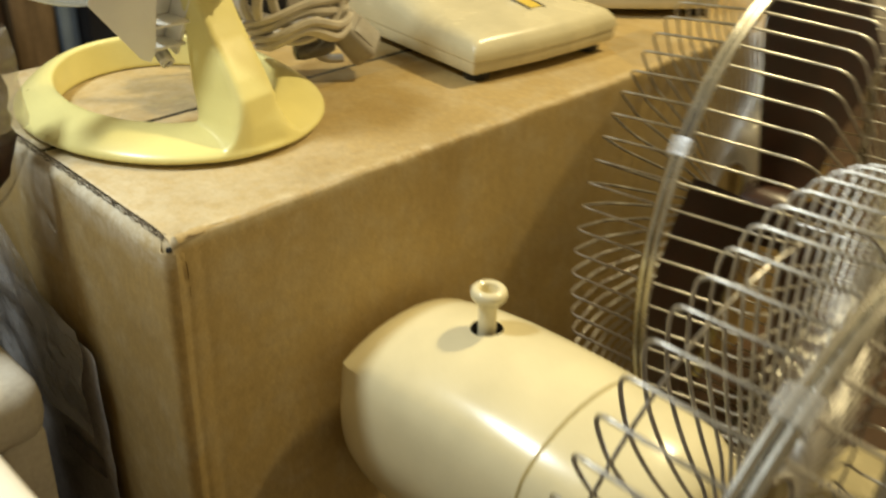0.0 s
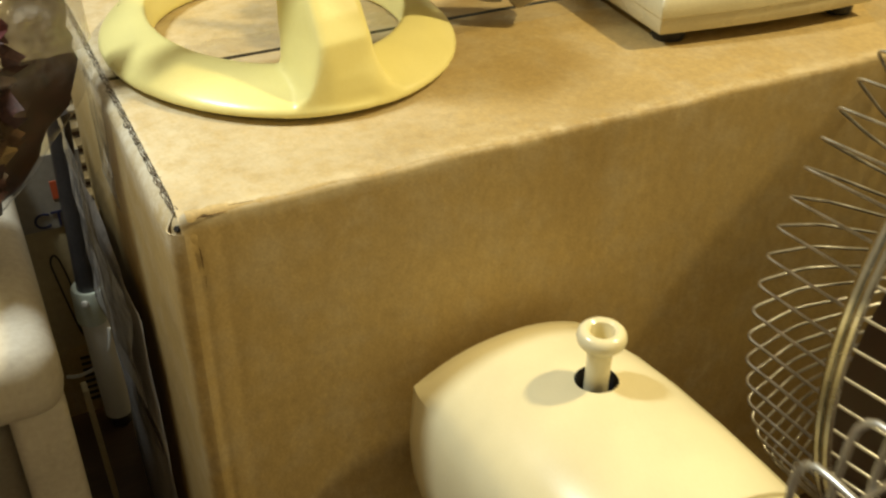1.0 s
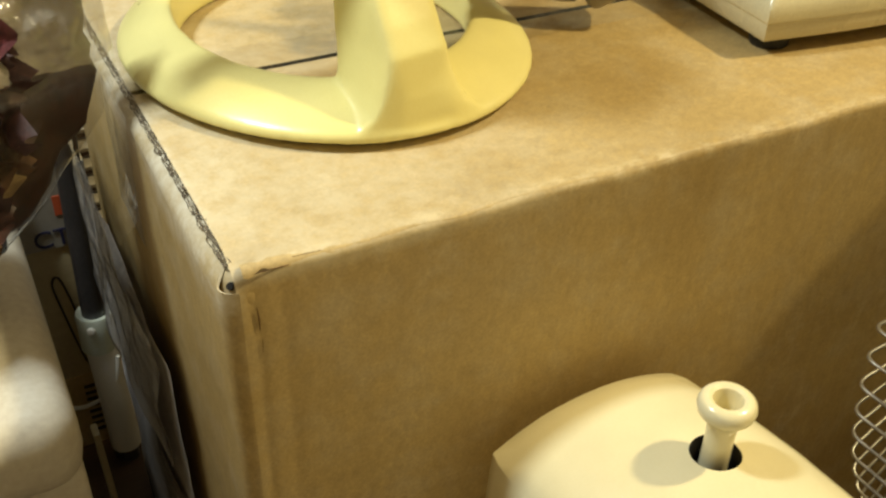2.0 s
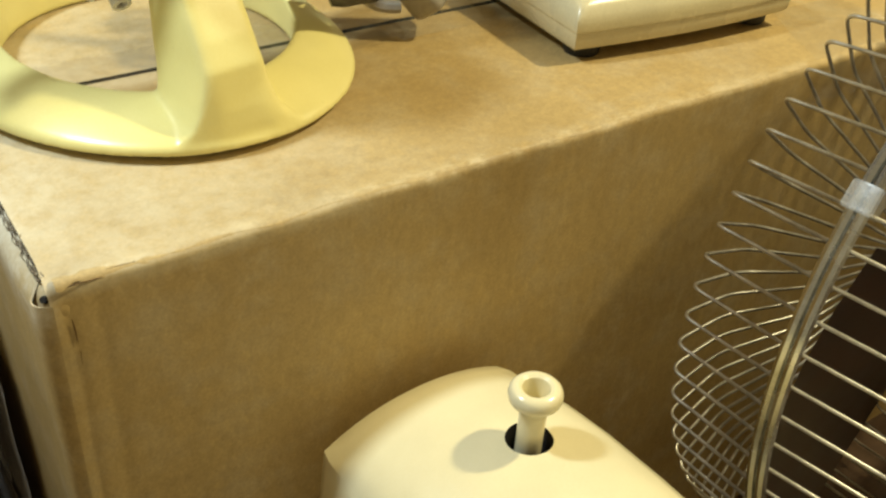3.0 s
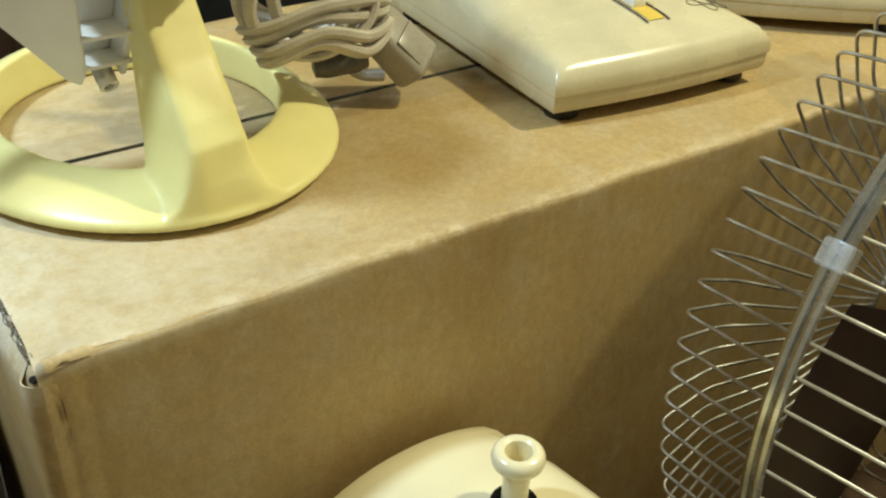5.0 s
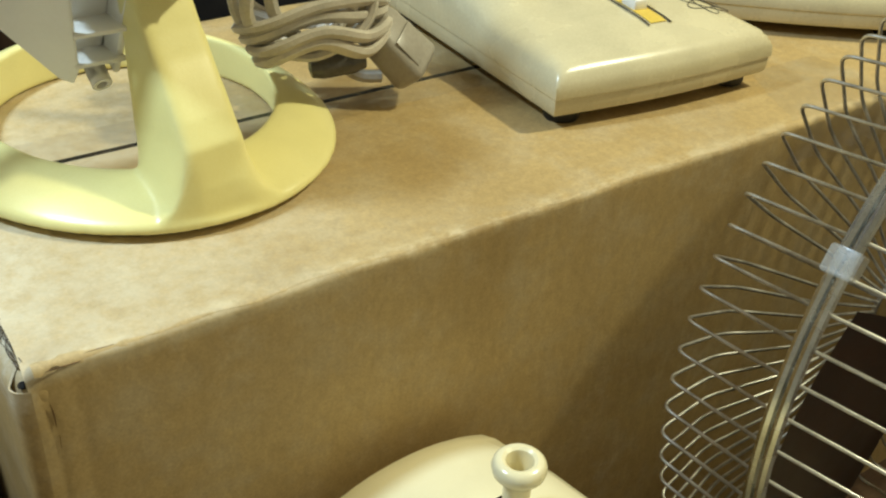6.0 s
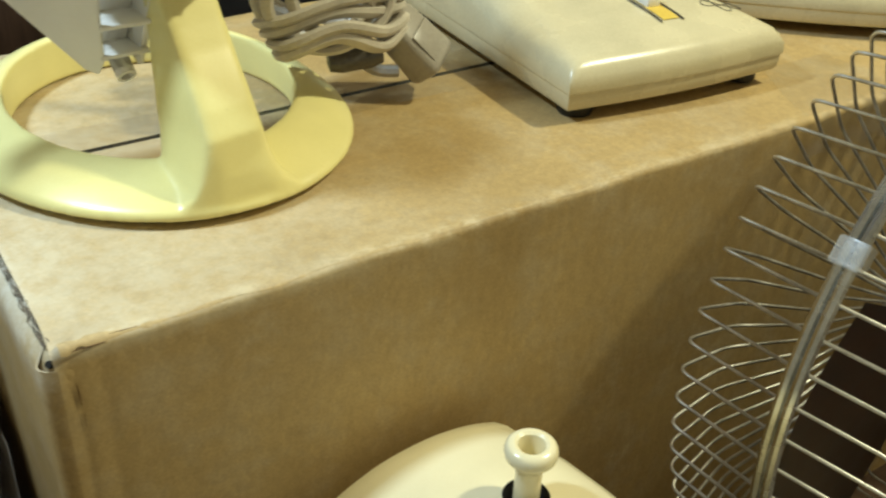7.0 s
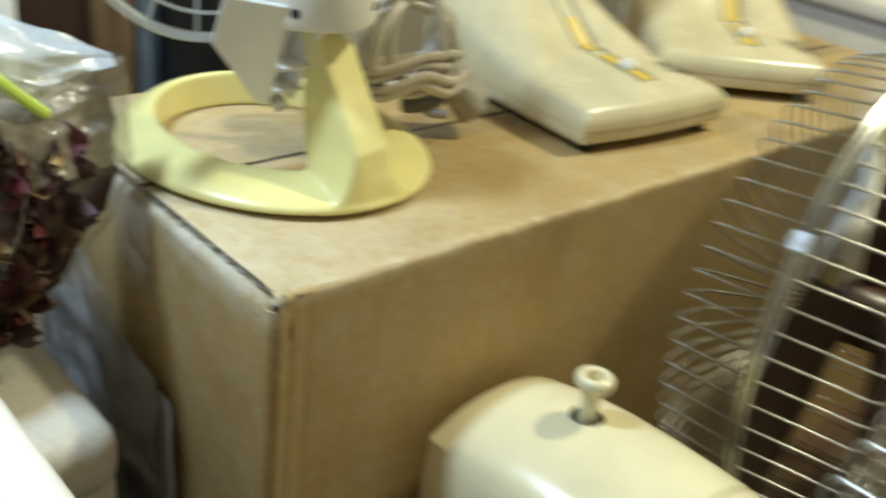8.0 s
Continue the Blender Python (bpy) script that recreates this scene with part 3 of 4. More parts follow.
def build_cream_fan():
    m = fan_pose((0.1565, -0.2487, 0.2467), (-0.0064, -1, -0.0026))
    fan = thing("desk_fan", "cream plastic desk fan with a chrome wire guard", "fan", group="desk fans on the floor")
    fan.matrix_basis = m
    inv = m.inverted()

    def add(name, bm, mat, label="", parent=None, **k):
        ob = part(name, bm, mat, parent or fan, label, **k)
        if not parent:
            ob.matrix_parent_inverse = inv
        return ob

    bm = bmesh.new()
    st = [(-0.0125, 0.1455, 0.038, 0.2535, 0.244, 0.15, 0.001), (-0.0140, 0.1455, 0.0440, 0.2610, 0.2500, 0.130, 0.002), (-0.0158, 0.1455, 0.0456, 0.2626, 0.2515, 0.126, 0.003),
          (-0.022, 0.1465, 0.0478, 0.2644, 0.2520, 0.124, 0.0040), (-0.035, 0.148, 0.0508, 0.2682, 0.2535, 0.120, 0.0050), (-0.055, 0.1505, 0.0530, 0.2720, 0.2550, 0.118, 0.0055),
          (-0.080, 0.1525, 0.0543, 0.2744, 0.2555, 0.116, 0.006), (-0.110, 0.154, 0.0550, 0.2752, 0.2555, 0.116, 0.006), (-0.140, 0.155, 0.0553, 0.2748, 0.2550, 0.116, 0.006),
          (-0.1585, 0.1555, 0.0553, 0.2742, 0.2545, 0.116, 0.006), (-0.1590, 0.1555, 0.0540, 0.2726, 0.2535, 0.118, 0.006)]
    made = grid(bm, [housing_section(cx, y, w, zt, zr, zb, b) for y, cx, w, zt, zr, zb, b in st], closed_v=True)
    capped(bm, made[0][::-1])
    capped(bm, made[-1])
    k = Vector((0.1632, -0.0745, 0))
    cover = add("motor_cover", bored(bm, k, 0.0101, 0.258, 0.29), CREAM, "glossy cream motor cover", angle=35)
    bm = bmesh.new()
    st = [(-0.1600, 0.1555, 0.0538, 0.2724, 0.2532, 0.118, 0.006), (-0.1606, 0.1555, 0.0548, 0.2736, 0.2540, 0.117, 0.006), (-0.185, 0.156, 0.0543, 0.2724, 0.2530, 0.118, 0.006),
          (-0.212, 0.156, 0.0520, 0.2694, 0.2505, 0.122, 0.005), (-0.230, 0.156, 0.0450, 0.2604, 0.2440, 0.135, 0.003), (-0.236, 0.156, 0.036, 0.251, 0.239, 0.15, 0.001)]
    made = grid(bm, [housing_section(cx, y, w, zt, zr, zb, b) for y, cx, w, zt, zr, zb, b in st], closed_v=True)
    capped(bm, made[0][::-1])
    capped(bm, made[-1])
    add("front_collar", bm, CREAM, angle=35)
    # near-black liner paints the shade inside the bored slot
    add("knob_slot", lathe(bmesh.new(), [(0.0, 0.2585), (0.0100, 0.2585), (0.0100, 0.2735), (0.0098, 0.2735), (0.0098, 0.2590), (0.0, 0.2590)], 28, k), RECESS_SHADE, "near-black liner painting the shade in the knob's round slot", cover)
    prof = [(0.0056, 0.2592), (0.0056, 0.284), (0.0058, 0.2885), (0.0066, 0.2915), (0.0090, 0.2940), (0.0107, 0.2962), (0.0112, 0.2985), (0.0107, 0.3007), (0.0093, 0.3022), (0.0072, 0.3026), (0.0058, 0.3018), (0.0053, 0.3000), (0.0052, 0.2915), (0.0, 0.2912)]
    add("oscillation_knob", lathe(bmesh.new(), prof, 32, k), CREAM, "cream pull knob with a hollow top", cover)
    add("neck", lathe(bmesh.new(), [(0.03, 0.03), (0.026, 0.06), (0.022, 0.12), (0.026, 0.17)], 24, (0.1545, -0.11, 0)), CREAM)
    add("base", lathe(bmesh.new(), [(0.0, 0.0), (0.098, 0.0), (0.10, 0.006), (0.09, 0.02), (0.04, 0.034), (0.0, 0.036)], 40, (0.1545, -0.11, 0)), CREAM)
    build_guard(fan, (57.1, 147.1, 237.1, 327.1), rear=2, hub=0.015)
    part("guard_ring", ring(bmesh.new(), 0.158, 0.0012, 0.0010), STEEL, fan, "thin dark steel stiffening ring")
    build_blades(fan, 0.075, 3, 0.165, FANBLUE, "clear grey fan blade")
    bm = bmesh.new()
    tube(bm, [(0, 0, 0.02), (0, 0, -0.06)], 0.004, 10)
    part("shaft", bm, STEEL, fan)
    return fan


def build_far_fan():
    m = fan_pose((0.4741, -0.0259, 0.2423), (0.0813, -1, 0.0536))
    fan = thing("desk_fan", "desk fan with a chrome wire guard and dark brown blades", "fan", group="desk fans on the floor")
    fan.matrix_basis = m
    build_guard(fan, (33.7, 123.7, 213.7, 303.7))
    build_blades(fan, 0.061, 3, 0.1900, BLADE, "dark brown plastic fan blade", 38, -8)
    part("motor_cover", lathe(bmesh.new(), [(0.0, -0.29), (0.03, -0.288), (0.046, -0.27), (0.05, -0.22), (0.048, -0.17), (0.036, -0.155), (0.0, -0.154)], 32), CREAM_OLD, fan)
    part("neck", tube(bmesh.new(), [(0, -0.03, -0.22), (0, -0.13, -0.215), (0, -0.215, -0.205)], 0.022, 20), CREAM_OLD, fan)
    inv = m.inverted()
    b = part("base", lathe(bmesh.new(), [(0.0, 0.0), (0.098, 0.0), (0.10, 0.006), (0.09, 0.02), (0.03, 0.034), (0.0, 0.036)], 40, (0.492, -0.236, 0)), CREAM_OLD, fan)
    b.matrix_parent_inverse = inv
    bm = bmesh.new()
    tube(bm, [(0, 0, -0.06), (0, 0, -0.16)], 0.004, 10)
    part("shaft", bm, STEEL, fan)
    return fan


FANBLUE = film("clear_grey_blade_plastic", (0.34, 0.34, 0.36), clear=0.45, rough=0.15, wrinkle=0.1)
build_cream_fan()
build_far_fan()


# ---- small fan on a yellow ring base ----
def moulded(bm, grain, rounds):
    """Overlapping solids melted into one moulding with soft fillets."""
    me = bpy.data.meshes.new("rough")
    bmesh.ops.recalc_face_normals(bm, faces=bm.faces)
    bm.to_mesh(me)
    bm.free()
    ob = new("rough", me)
    melt = ob.modifiers.new("melt", "REMESH")
    melt.mode, melt.voxel_size = "VOXEL", grain
    soft = ob.modifiers.new("soft", "SMOOTH")
    soft.factor, soft.iterations = 0.5, rounds
    done = bpy.data.meshes.new_from_object(ob.evaluated_get(bpy.context.evaluated_depsgraph_get()))
    out = bmesh.new()
    out.from_mesh(done)
    bpy.data.objects.remove(ob)
    return out


def build_small_fan():
    at = (0.1033, 0.1536, H)
    fan = thing("small_fan", "small white fan on a pale yellow ring base", "fan", at)

    def add(name, bm, mat, label="", parent=None, **k):
        ob = part(name, bm, mat, parent or fan, label, **k)
        if not parent:
            ob.matrix_parent_inverse = Matrix.Translation(-Vector(at))
        return ob

    bm = bmesh.new()
    rows = []
    n = 96
    cx, cy, ro, rb, tilt = 0.1002, 0.1575, 0.0925, 0.1066, 0.1434
    hx, hy, rx, ry = 0.1025, 0.1645, 0.0680, 0.0745
    for k in range(n):
        t = 2 * math.pi * k / n
        o = Vector((cx + ro * math.cos(t) * math.cos(tilt) - rb * math.sin(t) * math.sin(tilt), cy + ro * math.cos(t) * math.sin(tilt) + rb * math.sin(t) * math.cos(tilt), 0))
        i = Vector((hx + rx * math.cos(t), hy + ry * math.sin(t), 0))
        crest = 0.0205 + 0.0045 * math.sin(t)
        row = []
        for f, z in ((0.14, 0.0006), (0.12, 0.0030), (0.0, 0.0034), (0.0, 0.0056), (0.02, 0.0068)):
            p = o.lerp(i, f)
            row.append((p.x, p.y, H + z))
        for s in (0.08, 0.18, 0.3, 0.44, 0.58, 0.72, 0.84, 0.93):
            p = o.lerp(i, s)
            row.append((p.x, p.y, H + 0.0068 + (crest - 0.0068) * math.sin(math.pi / 2 * s) ** 0.95))
        for f, z in ((0.985, crest - 0.0006), (1.0, crest - 0.0024), (1.01, crest * 0.5), (1.01, 0.0006)):
            p = o.lerp(i, f)
            row.append((p.x, p.y, H + z))
        rows.append(row)
    grid(bm, rows, closed_u=True, closed_v=True)
    # the post grows out of the ring's front and leans inwards
    st = [(0.3625, 0.0985, 0.0775, 0.0345, 0.0230), (0.3655, 0.0982, 0.0778, 0.0310, 0.0230), (0.3690, 0.0978, 0.0785, 0.0270, 0.0230), (0.3730, 0.0974, 0.0795, 0.0236, 0.0230),
          (0.3790, 0.0968, 0.0810, 0.0205, 0.0230), (0.3870, 0.0965, 0.0835, 0.0182, 0.0228), (0.3950, 0.0965, 0.0855, 0.0168, 0.0240), (0.4050, 0.0965, 0.0885, 0.0162, 0.0214),
          (0.4150, 0.0965, 0.0920, 0.0159, 0.0182), (0.4250, 0.0965, 0.0955, 0.0157, 0.0146), (0.4350, 0.0963, 0.0990, 0.0154, 0.0116), (0.4450, 0.0960, 0.1030, 0.0151, 0.0092), (0.4550, 0.0956, 0.1070, 0.0146, 0.0076), (0.4700, 0.0945, 0.1120, 0.0125, 0.0060)]
    spin = radians(9)
    rim = [(cx + ro * math.cos(q) * math.cos(tilt) - rb * math.sin(q) * math.sin(tilt), cy + ro * math.cos(q) * math.sin(tilt) + rb * math.sin(q) * math.cos(tilt)) for q in [math.pi + math.pi * k / 200 for k in range(201)]]

    def rim_y(px):
        return min(rim, key=lambda s: abs(s[0] - px))[1]

    rows = []
    for z, x, y, w, d in st:
        row = []
        for k in range(48):
            t = 2 * math.pi * (k + 0.5) / 48
            c, s = math.cos(t), math.sin(t)
            e = 0.24
            lx, ly = (w * 0.88 + 0.004 * smoothstep(0.376, 0.3625, z)) * math.copysign(abs(c) ** e, c), d * 0.92 * math.copysign(abs(s) ** e, s)
            px = x + 0.0030 + lx * math.cos(spin) - ly * math.sin(spin)
            py = y - 0.0065 * smoothstep(0.44, 0.3625, z) + lx * math.sin(spin) + ly * math.cos(spin)
            lip = rim_y(px) + 0.0006 + 0.15 * (z - 0.3625)
            row.append((px, max(py, lip), z))
        rows.append(row)
    made = grid(bm, rows, closed_v=True)
    capped(bm, made[0][::-1])
    capped(bm, made[-1])
    add("ring_stand", moulded(bm, 0.0012, 10), YELLOW, "pale yellow moulded ring with a flaring post", angle=75)

    # white head: a drum with a skirt of ribs and a side plate
    bm = bmesh.new()
    lathe(bm, [(0.0, 0.458), (0.031, 0.4585), (0.0350, 0.4605), (0.0362, 0.464), (0.0362, 0.51), (0.034, 0.516), (0.0, 0.518)], 48, (0.092, 0.110, 0))
    head = add("head", bm, WHITE, "white plastic motor housing")
    for x, y, z in ((0.0625, 0.0845, 0.4690), (0.1130, 0.0775, 0.4710)):
        d = (Vector((x, y, 0)) - Vector((0.092, 0.110, 0))).normalized()
        p = Vector((0.092, 0.110, z)) + d * 0.0362
        # dark disc on the surface paints the shade of a screw recess
        add("screw_recess_shade", lathe(bmesh.new(), [(0.0, 0.0), (0.0026, 0.0004), (0.0030, -0.001)], 14, p, d), RECESS_SHADE, "dark disc painted as the shade of a screw recess", head)
    # side plate with its pointed foot
    bm = bmesh.new()
    plate(bm, [(0.0300, 0.1110, 0.4500), (0.0355, 0.1075, 0.4750), (0.0620, 0.0885, 0.4720), (0.0635, 0.0950, 0.4520), (0.0660, 0.1080, 0.4165), (0.0640, 0.1110, 0.4105), (0.0590, 0.1130, 0.4130)], 0.0028, 0.0005)
    add("side_plate", bm, WHITE)
    bm = bmesh.new()
    plate(bm, [(0.0880, 0.0930, 0.4600), (0.0915, 0.0930, 0.4600), (0.0840, 0.1130, 0.4110), (0.0815, 0.1130, 0.4110)], 0.020, 0.0005)
    add("rib", bm, WHITE)
    bm = bmesh.new()
    plate(bm, [(0.0650, 0.1180, 0.4600), (0.0872, 0.1180, 0.4600), (0.0800, 0.1330, 0.4110), (0.0660, 0.1330, 0.4110)], -0.006, 0.0004)
    add("web", bm, WHITE)
    for z, y in ((0.4330, 0.1080), (0.4180, 0.1150)):
        bm = bmesh.new()
        block(bm, (0.0645, y - 0.008, z), (0.0860, y + 0.014, z + 0.0018), 0.0004)
        add("cross_rib", bm, WHITE)
    add("screw_tube", lathe(bmesh.new(), [(0.0022, -0.008), (0.0040, -0.008), (0.0043, 0.010), (0.0043, 0.0), (0.0043, 0.013), (0.0026, 0.013), (0.0024, 0.0)], 18, (0.0755, 0.1230, 0.4150), (0.05, -0.75, -0.6)), WHITE, "hollow white screw post")
    bm = bmesh.new()
    plate(bm, [(0.098, 0.0830, 0.4610), (0.1035, 0.0830, 0.4610), (0.1045, 0.0850, 0.4490), (0.1015, 0.0850, 0.4490)], 0.016, 0.0004)
    add("rib", bm, WHITE)
    # guard of the white fan
    cx, cy, cz, r = 0.050, 0.1350, 0.5330, 0.0880
    q = 80
    for rr, th in ((r, 0.0030), (r - 0.013, 0.0012), (r - 0.048, 0.0012)):
        bm = bmesh.new()
        tube(bm, [(cx + rr * math.cos(2 * math.pi * k / q), cy + 0.10 * (r - rr), cz + rr * math.sin(2 * math.pi * k / q)) for k in range(q)], th, 8, closed=True, flat=1.5)
        add("guard_ring", bm, GUARDM, "translucent bluish-white ring")
    for k in range(18):
        t = 2 * math.pi * (k + 0.3) / 18
        bm = bmesh.new()
        tube(bm, [(cx + 0.03 * math.cos(t), cy + 0.006, cz + 0.03 * math.sin(t)), (cx + r * math.cos(t + 0.25), cy, cz + r * math.sin(t + 0.25))], 0.0010, 6)
        add("spoke", bm, GUARDM)
    return fan


build_small_fan()


# ---- wedge-shaped fan bases ----
WL, WD = 0.146, 0.185


def wedge_top(u, v):
    """Height over the support of the wedge's top at u across and v back, both 0 to 1."""
    m = min(u, 1 - u)
    side = smoothstep(0.0, 0.16, m)
    ahead = v - 0.34 - 0.17 * smoothstep(0.08, 0.46, m)
    # the housing rises behind a crease that runs from the front corners to the switch strip
    ahead = 0.5 * (ahead + math.sqrt(ahead * ahead + 0.00008))
    return 0.0325 + 0.0060 * min(1, v * 2.2) * side + 0.004 * math.sin(math.pi * u) * smoothstep(0, 0.2, v) + (0.050 + 0.100 * smoothstep(0.02, 0.46, m)) * ahead


def build_wedge():
    base = thing("fan_base", "cream wedge-shaped fan base with a slide switch, standing on the carton", "fan base", group="fan bases on the carton")
    bm = bmesh.new()
    us = [0.0, 0.008, 0.02, 0.04, 0.07, 0.11, 0.16] + [0.16 + 0.68 * i / 18 for i in range(1, 18)] + [0.84, 0.89, 0.93, 0.96, 0.98, 0.992, 1.0]
    vs = [0.0, 0.006, 0.015, 0.03, 0.05, 0.08] + [0.08 + 0.92 * i / 26 for i in range(1, 27)]
    top = []
    for v in vs:
        row = []
        for u in us:
            edge = min(u * WL, (1 - u) * WL, v * WD, 0.012)
            drop = 0.0085 * (1 - min(1, edge / 0.009)) ** 2.4
            bow = 0.004 * math.sin(math.pi * u) * (1 - v)
            row.append((u * WL, v * WD - bow, wedge_top(u, v) - drop))
        top.append(row)
    made = grid(bm, top)
    # skirt down to the bottom plate
    loop = made[0] + [r[-1] for r in made[1:]] + made[-1][::-1][1:] + [r[0] for r in made[1:-1]][::-1]
    rings = [loop]
    cen = Vector((WL / 2, WD / 2, 0))
    for z, s in ((0.0190, 1.006), (0.0175, 1.004), (0.0168, 0.994), (0.0150, 0.994), (0.0095, 0.990), (0.0075, 0.975), (0.0072, 0.6)):
        row = []
        for v in loop:
            p = cen + (v.co - cen) * s
            row.append(bm.verts.new((p.x, p.y, z)))
        rings.append(row)
    for a, b in zip(rings, rings[1:]):
        for i in range(len(a)):
            j = (i + 1) % len(a)
            bm.faces.new((a[i], a[j], b[j], b[i]))
    capped(bm, rings[-1])
    body = part("body", bm, CREAM_OLD, base, "yellowed glossy cream plastic shell, toned down for shade", angle=38)
    for x, y in ((0.0155, 0.0145), (WL - 0.0155, 0.0145), (0.014, WD - 0.014), (WL - 0.014, WD - 0.014)):
        part("rubber_foot", lathe(bmesh.new(), [(0.0, 0.0), (0.0088, 0.0), (0.0096, 0.0015), (0.0096, 0.0085), (0.0, 0.0086)], 20, (x, y, 0)), BLACK, base, "black rubber foot")

    def lay(u0, u1, v0, v1, lift, nu=3, nv=24, skew=0.0):
        bm = bmesh.new()
        rows = []
        for j in range(nv + 1):
            v = v0 + (v1 - v0) * j / nv
            rows.append([((u0 + (u1 - u0) * i / nu + skew * (v - v0)) * WL, v * WD - 0.004 * math.sin(math.pi * u0) * (1 - v), wedge_top(u0 + (u1 - u0) * i / nu + skew * (v - v0), v) + lift) for i in range(nu + 1)])
        grid(bm, rows)
        return bm

    part("switch_plate", lay(0.525, 0.60, 0.15, 0.40, 0.0005), GOLD, base, "yellow switch plate")
    part("printed_line", lay(0.605, 0.618, 0.14, 0.92, 0.0006, 1), INK, base)
    part("printed_line", lay(0.505, 0.514, 0.14, 0.92, 0.0006, 1), INK, base)
    part("printed_line", lay(0.635, 0.640, 0.44, 0.92, 0.0006, 1), INK, base)
    part("printed_plate", lay(0.525, 0.60, 0.46, 0.62, 0.0005), GOLD, base)
    v = 0.27
    bm = bmesh.new()
    z = wedge_top(0.56, v)
    block(bm, (0.532 * WL, v * WD - 0.010, z - 0.001), (0.594 * WL, v * WD + 0.002, z + 0.0055), 0.0012)
    for i in range(3):
        block(bm, (0.532 * WL, v * WD - 0.0085 + i * 0.0035, z + 0.005), (0.594 * WL, v * WD - 0.007 + i * 0.0035, z + 0.0068), 0.0004)
    part("slide_switch", bm, WHITE, base, "white slide switch")
    for k in range(3):
        bm = bmesh.new()
        line = []
        for i in range(28):
            t = 2 * math.pi * i / 28
            a, b = 0.0150 * math.cos(t), 0.0055 * math.sin(t)
            r = radians(60 * k + 20)
            x, y = 0.885 * WL + a * math.cos(r) - b * math.sin(r), 0.225 * WD + a * math.sin(r) + b * math.cos(r)
            line.append((x, y, wedge_top(x / WL, y / WD) + 0.0004))
        tube(bm, line, 0.00022, 4, closed=True)
        part("emblem_line", bm, INK, base, "thin printed oval line")
    bm = bmesh.new()
    tube(bm, [(0.5 * WL, 0.86 * WD, 0.10), (0.5 * WL, 0.88 * WD, 0.16), (0.5 * WL, 0.9 * WD, 0.26)], 0.020, 24)
    part("pole", bm, CREAM_OLD, base)
    return base


WEDGE = build_wedge()
WEDGE.matrix_basis = pose(0.2790, 0.0555, H + 0.0006, 0, 0, -4.6)
SECOND_WEDGE = copy_thing(WEDGE, pose(0.455, 0.134, H + 0.0006, 0, 0, -40.5))
tagged(SECOND_WEDGE, "second cream fan base in the shade, standing on the carton")


# ---- wound power cord with its plug ----
def build_cord():
    at = Vector((0.19, 0.14, H))
    cord = thing("power_cord", "grey-white power cord wound into a bundle on the carton", "cord", tuple(at))
    rnd = random.Random(4)

    def add(name, bm, mat, label="", parent=None, **k):
        ob = part(name, bm, mat, parent or cord, label, **k)
        if not parent:
            ob.matrix_parent_inverse = Matrix.Translation(-at)
        return ob

    # standing loops
    for k in range(7):
        c = Vector((0.180 + rnd.uniform(-0.006, 0.012), 0.142 + 0.0055 * (k - 3), 0.4290 + rnd.uniform(-0.004, 0.004)))
        rx, rz, tw = 0.034 + rnd.uniform(-0.006, 0.004), 0.030 + rnd.uniform(-0.005, 0.003), rnd.uniform(-0.35, 0.35)
        pts = []
        for i in range(12):
            t = 2 * math.pi * i / 12
            pts.append(c + Vector((rx * math.cos(t), 0.008 * math.sin(t + k) + tw * 0.03 * math.cos(t), rz * math.sin(t) + rnd.uniform(-0.0015, 0.0015))))
        bm = bmesh.new()
        tube(bm, smooth_path(pts, 5, True), 0.0026, 8, closed=True, flat=1.35)
        add("loop", bm, CORD)
    # strands wound across the bundle
    for k in range(4):
        z = 0.4165 - 0.0056 * k
        y = 0.1120 - 0.0015 * k + 0.003 * (k % 2)
        pts = [(0.158 + 0.003 * k, 0.150, z - 0.010), (0.149 + 0.003 * k, 0.133, z - 0.004), (0.155, y + 0.006, z + 0.001), (0.178, y, z + 0.008), (0.203, y + 0.002, z + 0.007 - 0.003 * k),
               (0.219, y + 0.010, z + 0.002), (0.221, y + 0.025, z - 0.003), (0.208, y + 0.04, z - 0.006)]
        bm = bmesh.new()
        tube(bm, smooth_path(pts, 6), 0.0030, 8, flat=1.5)
        add("strand", bm, CORD)
    bm = bmesh.new()
    tube(bm, smooth_path([(0.199, 0.118, 0.416), (0.195, 0.113, 0.432), (0.190, 0.117, 0.455), (0.186, 0.125, 0.485), (0.17, 0.14, 0.50)], 6), 0.003, 8, flat=1.5)
    add("strand", bm, CORD)
    # plug
    bm = bmesh.new()
    block(bm, (-0.0185, -0.0138, -0.0105), (0.0185, 0.0138, 0.0105), 0.005, 3)
    for v in bm.verts:
        if v.co.x < 0:
            v.co.y *= 1 + v.co.x * 11
            v.co.z *= 1 + v.co.x * 8
    bmesh.ops.transform(bm, matrix=pose(0.2320, 0.1300, 0.3895, 30, 46, -30), verts=bm.verts)
    plug = add("plug", bm, PLUGM, "grey translucent moulded plug")
    bm = bmesh.new()
    block(bm, (-0.005, -0.0090, 0.0100), (0.012, 0.0090, 0.0110), 0.0006)
    bmesh.ops.transform(bm, matrix=pose(0.2320, 0.1300, 0.3895, 30, 46, -30), verts=bm.verts)
    add("face", bm, PLUGM, parent=plug)
    bm = bmesh.new()
    tube(bm, smooth_path([(0.228, 0.138, 0.371), (0.216, 0.142, 0.373), (0.205, 0.150, 0.382), (0.19, 0.156, 0.39)], 6), 0.0034, 8, flat=1.3)
    add("strand", bm, CORD)
    bm = bmesh.new()
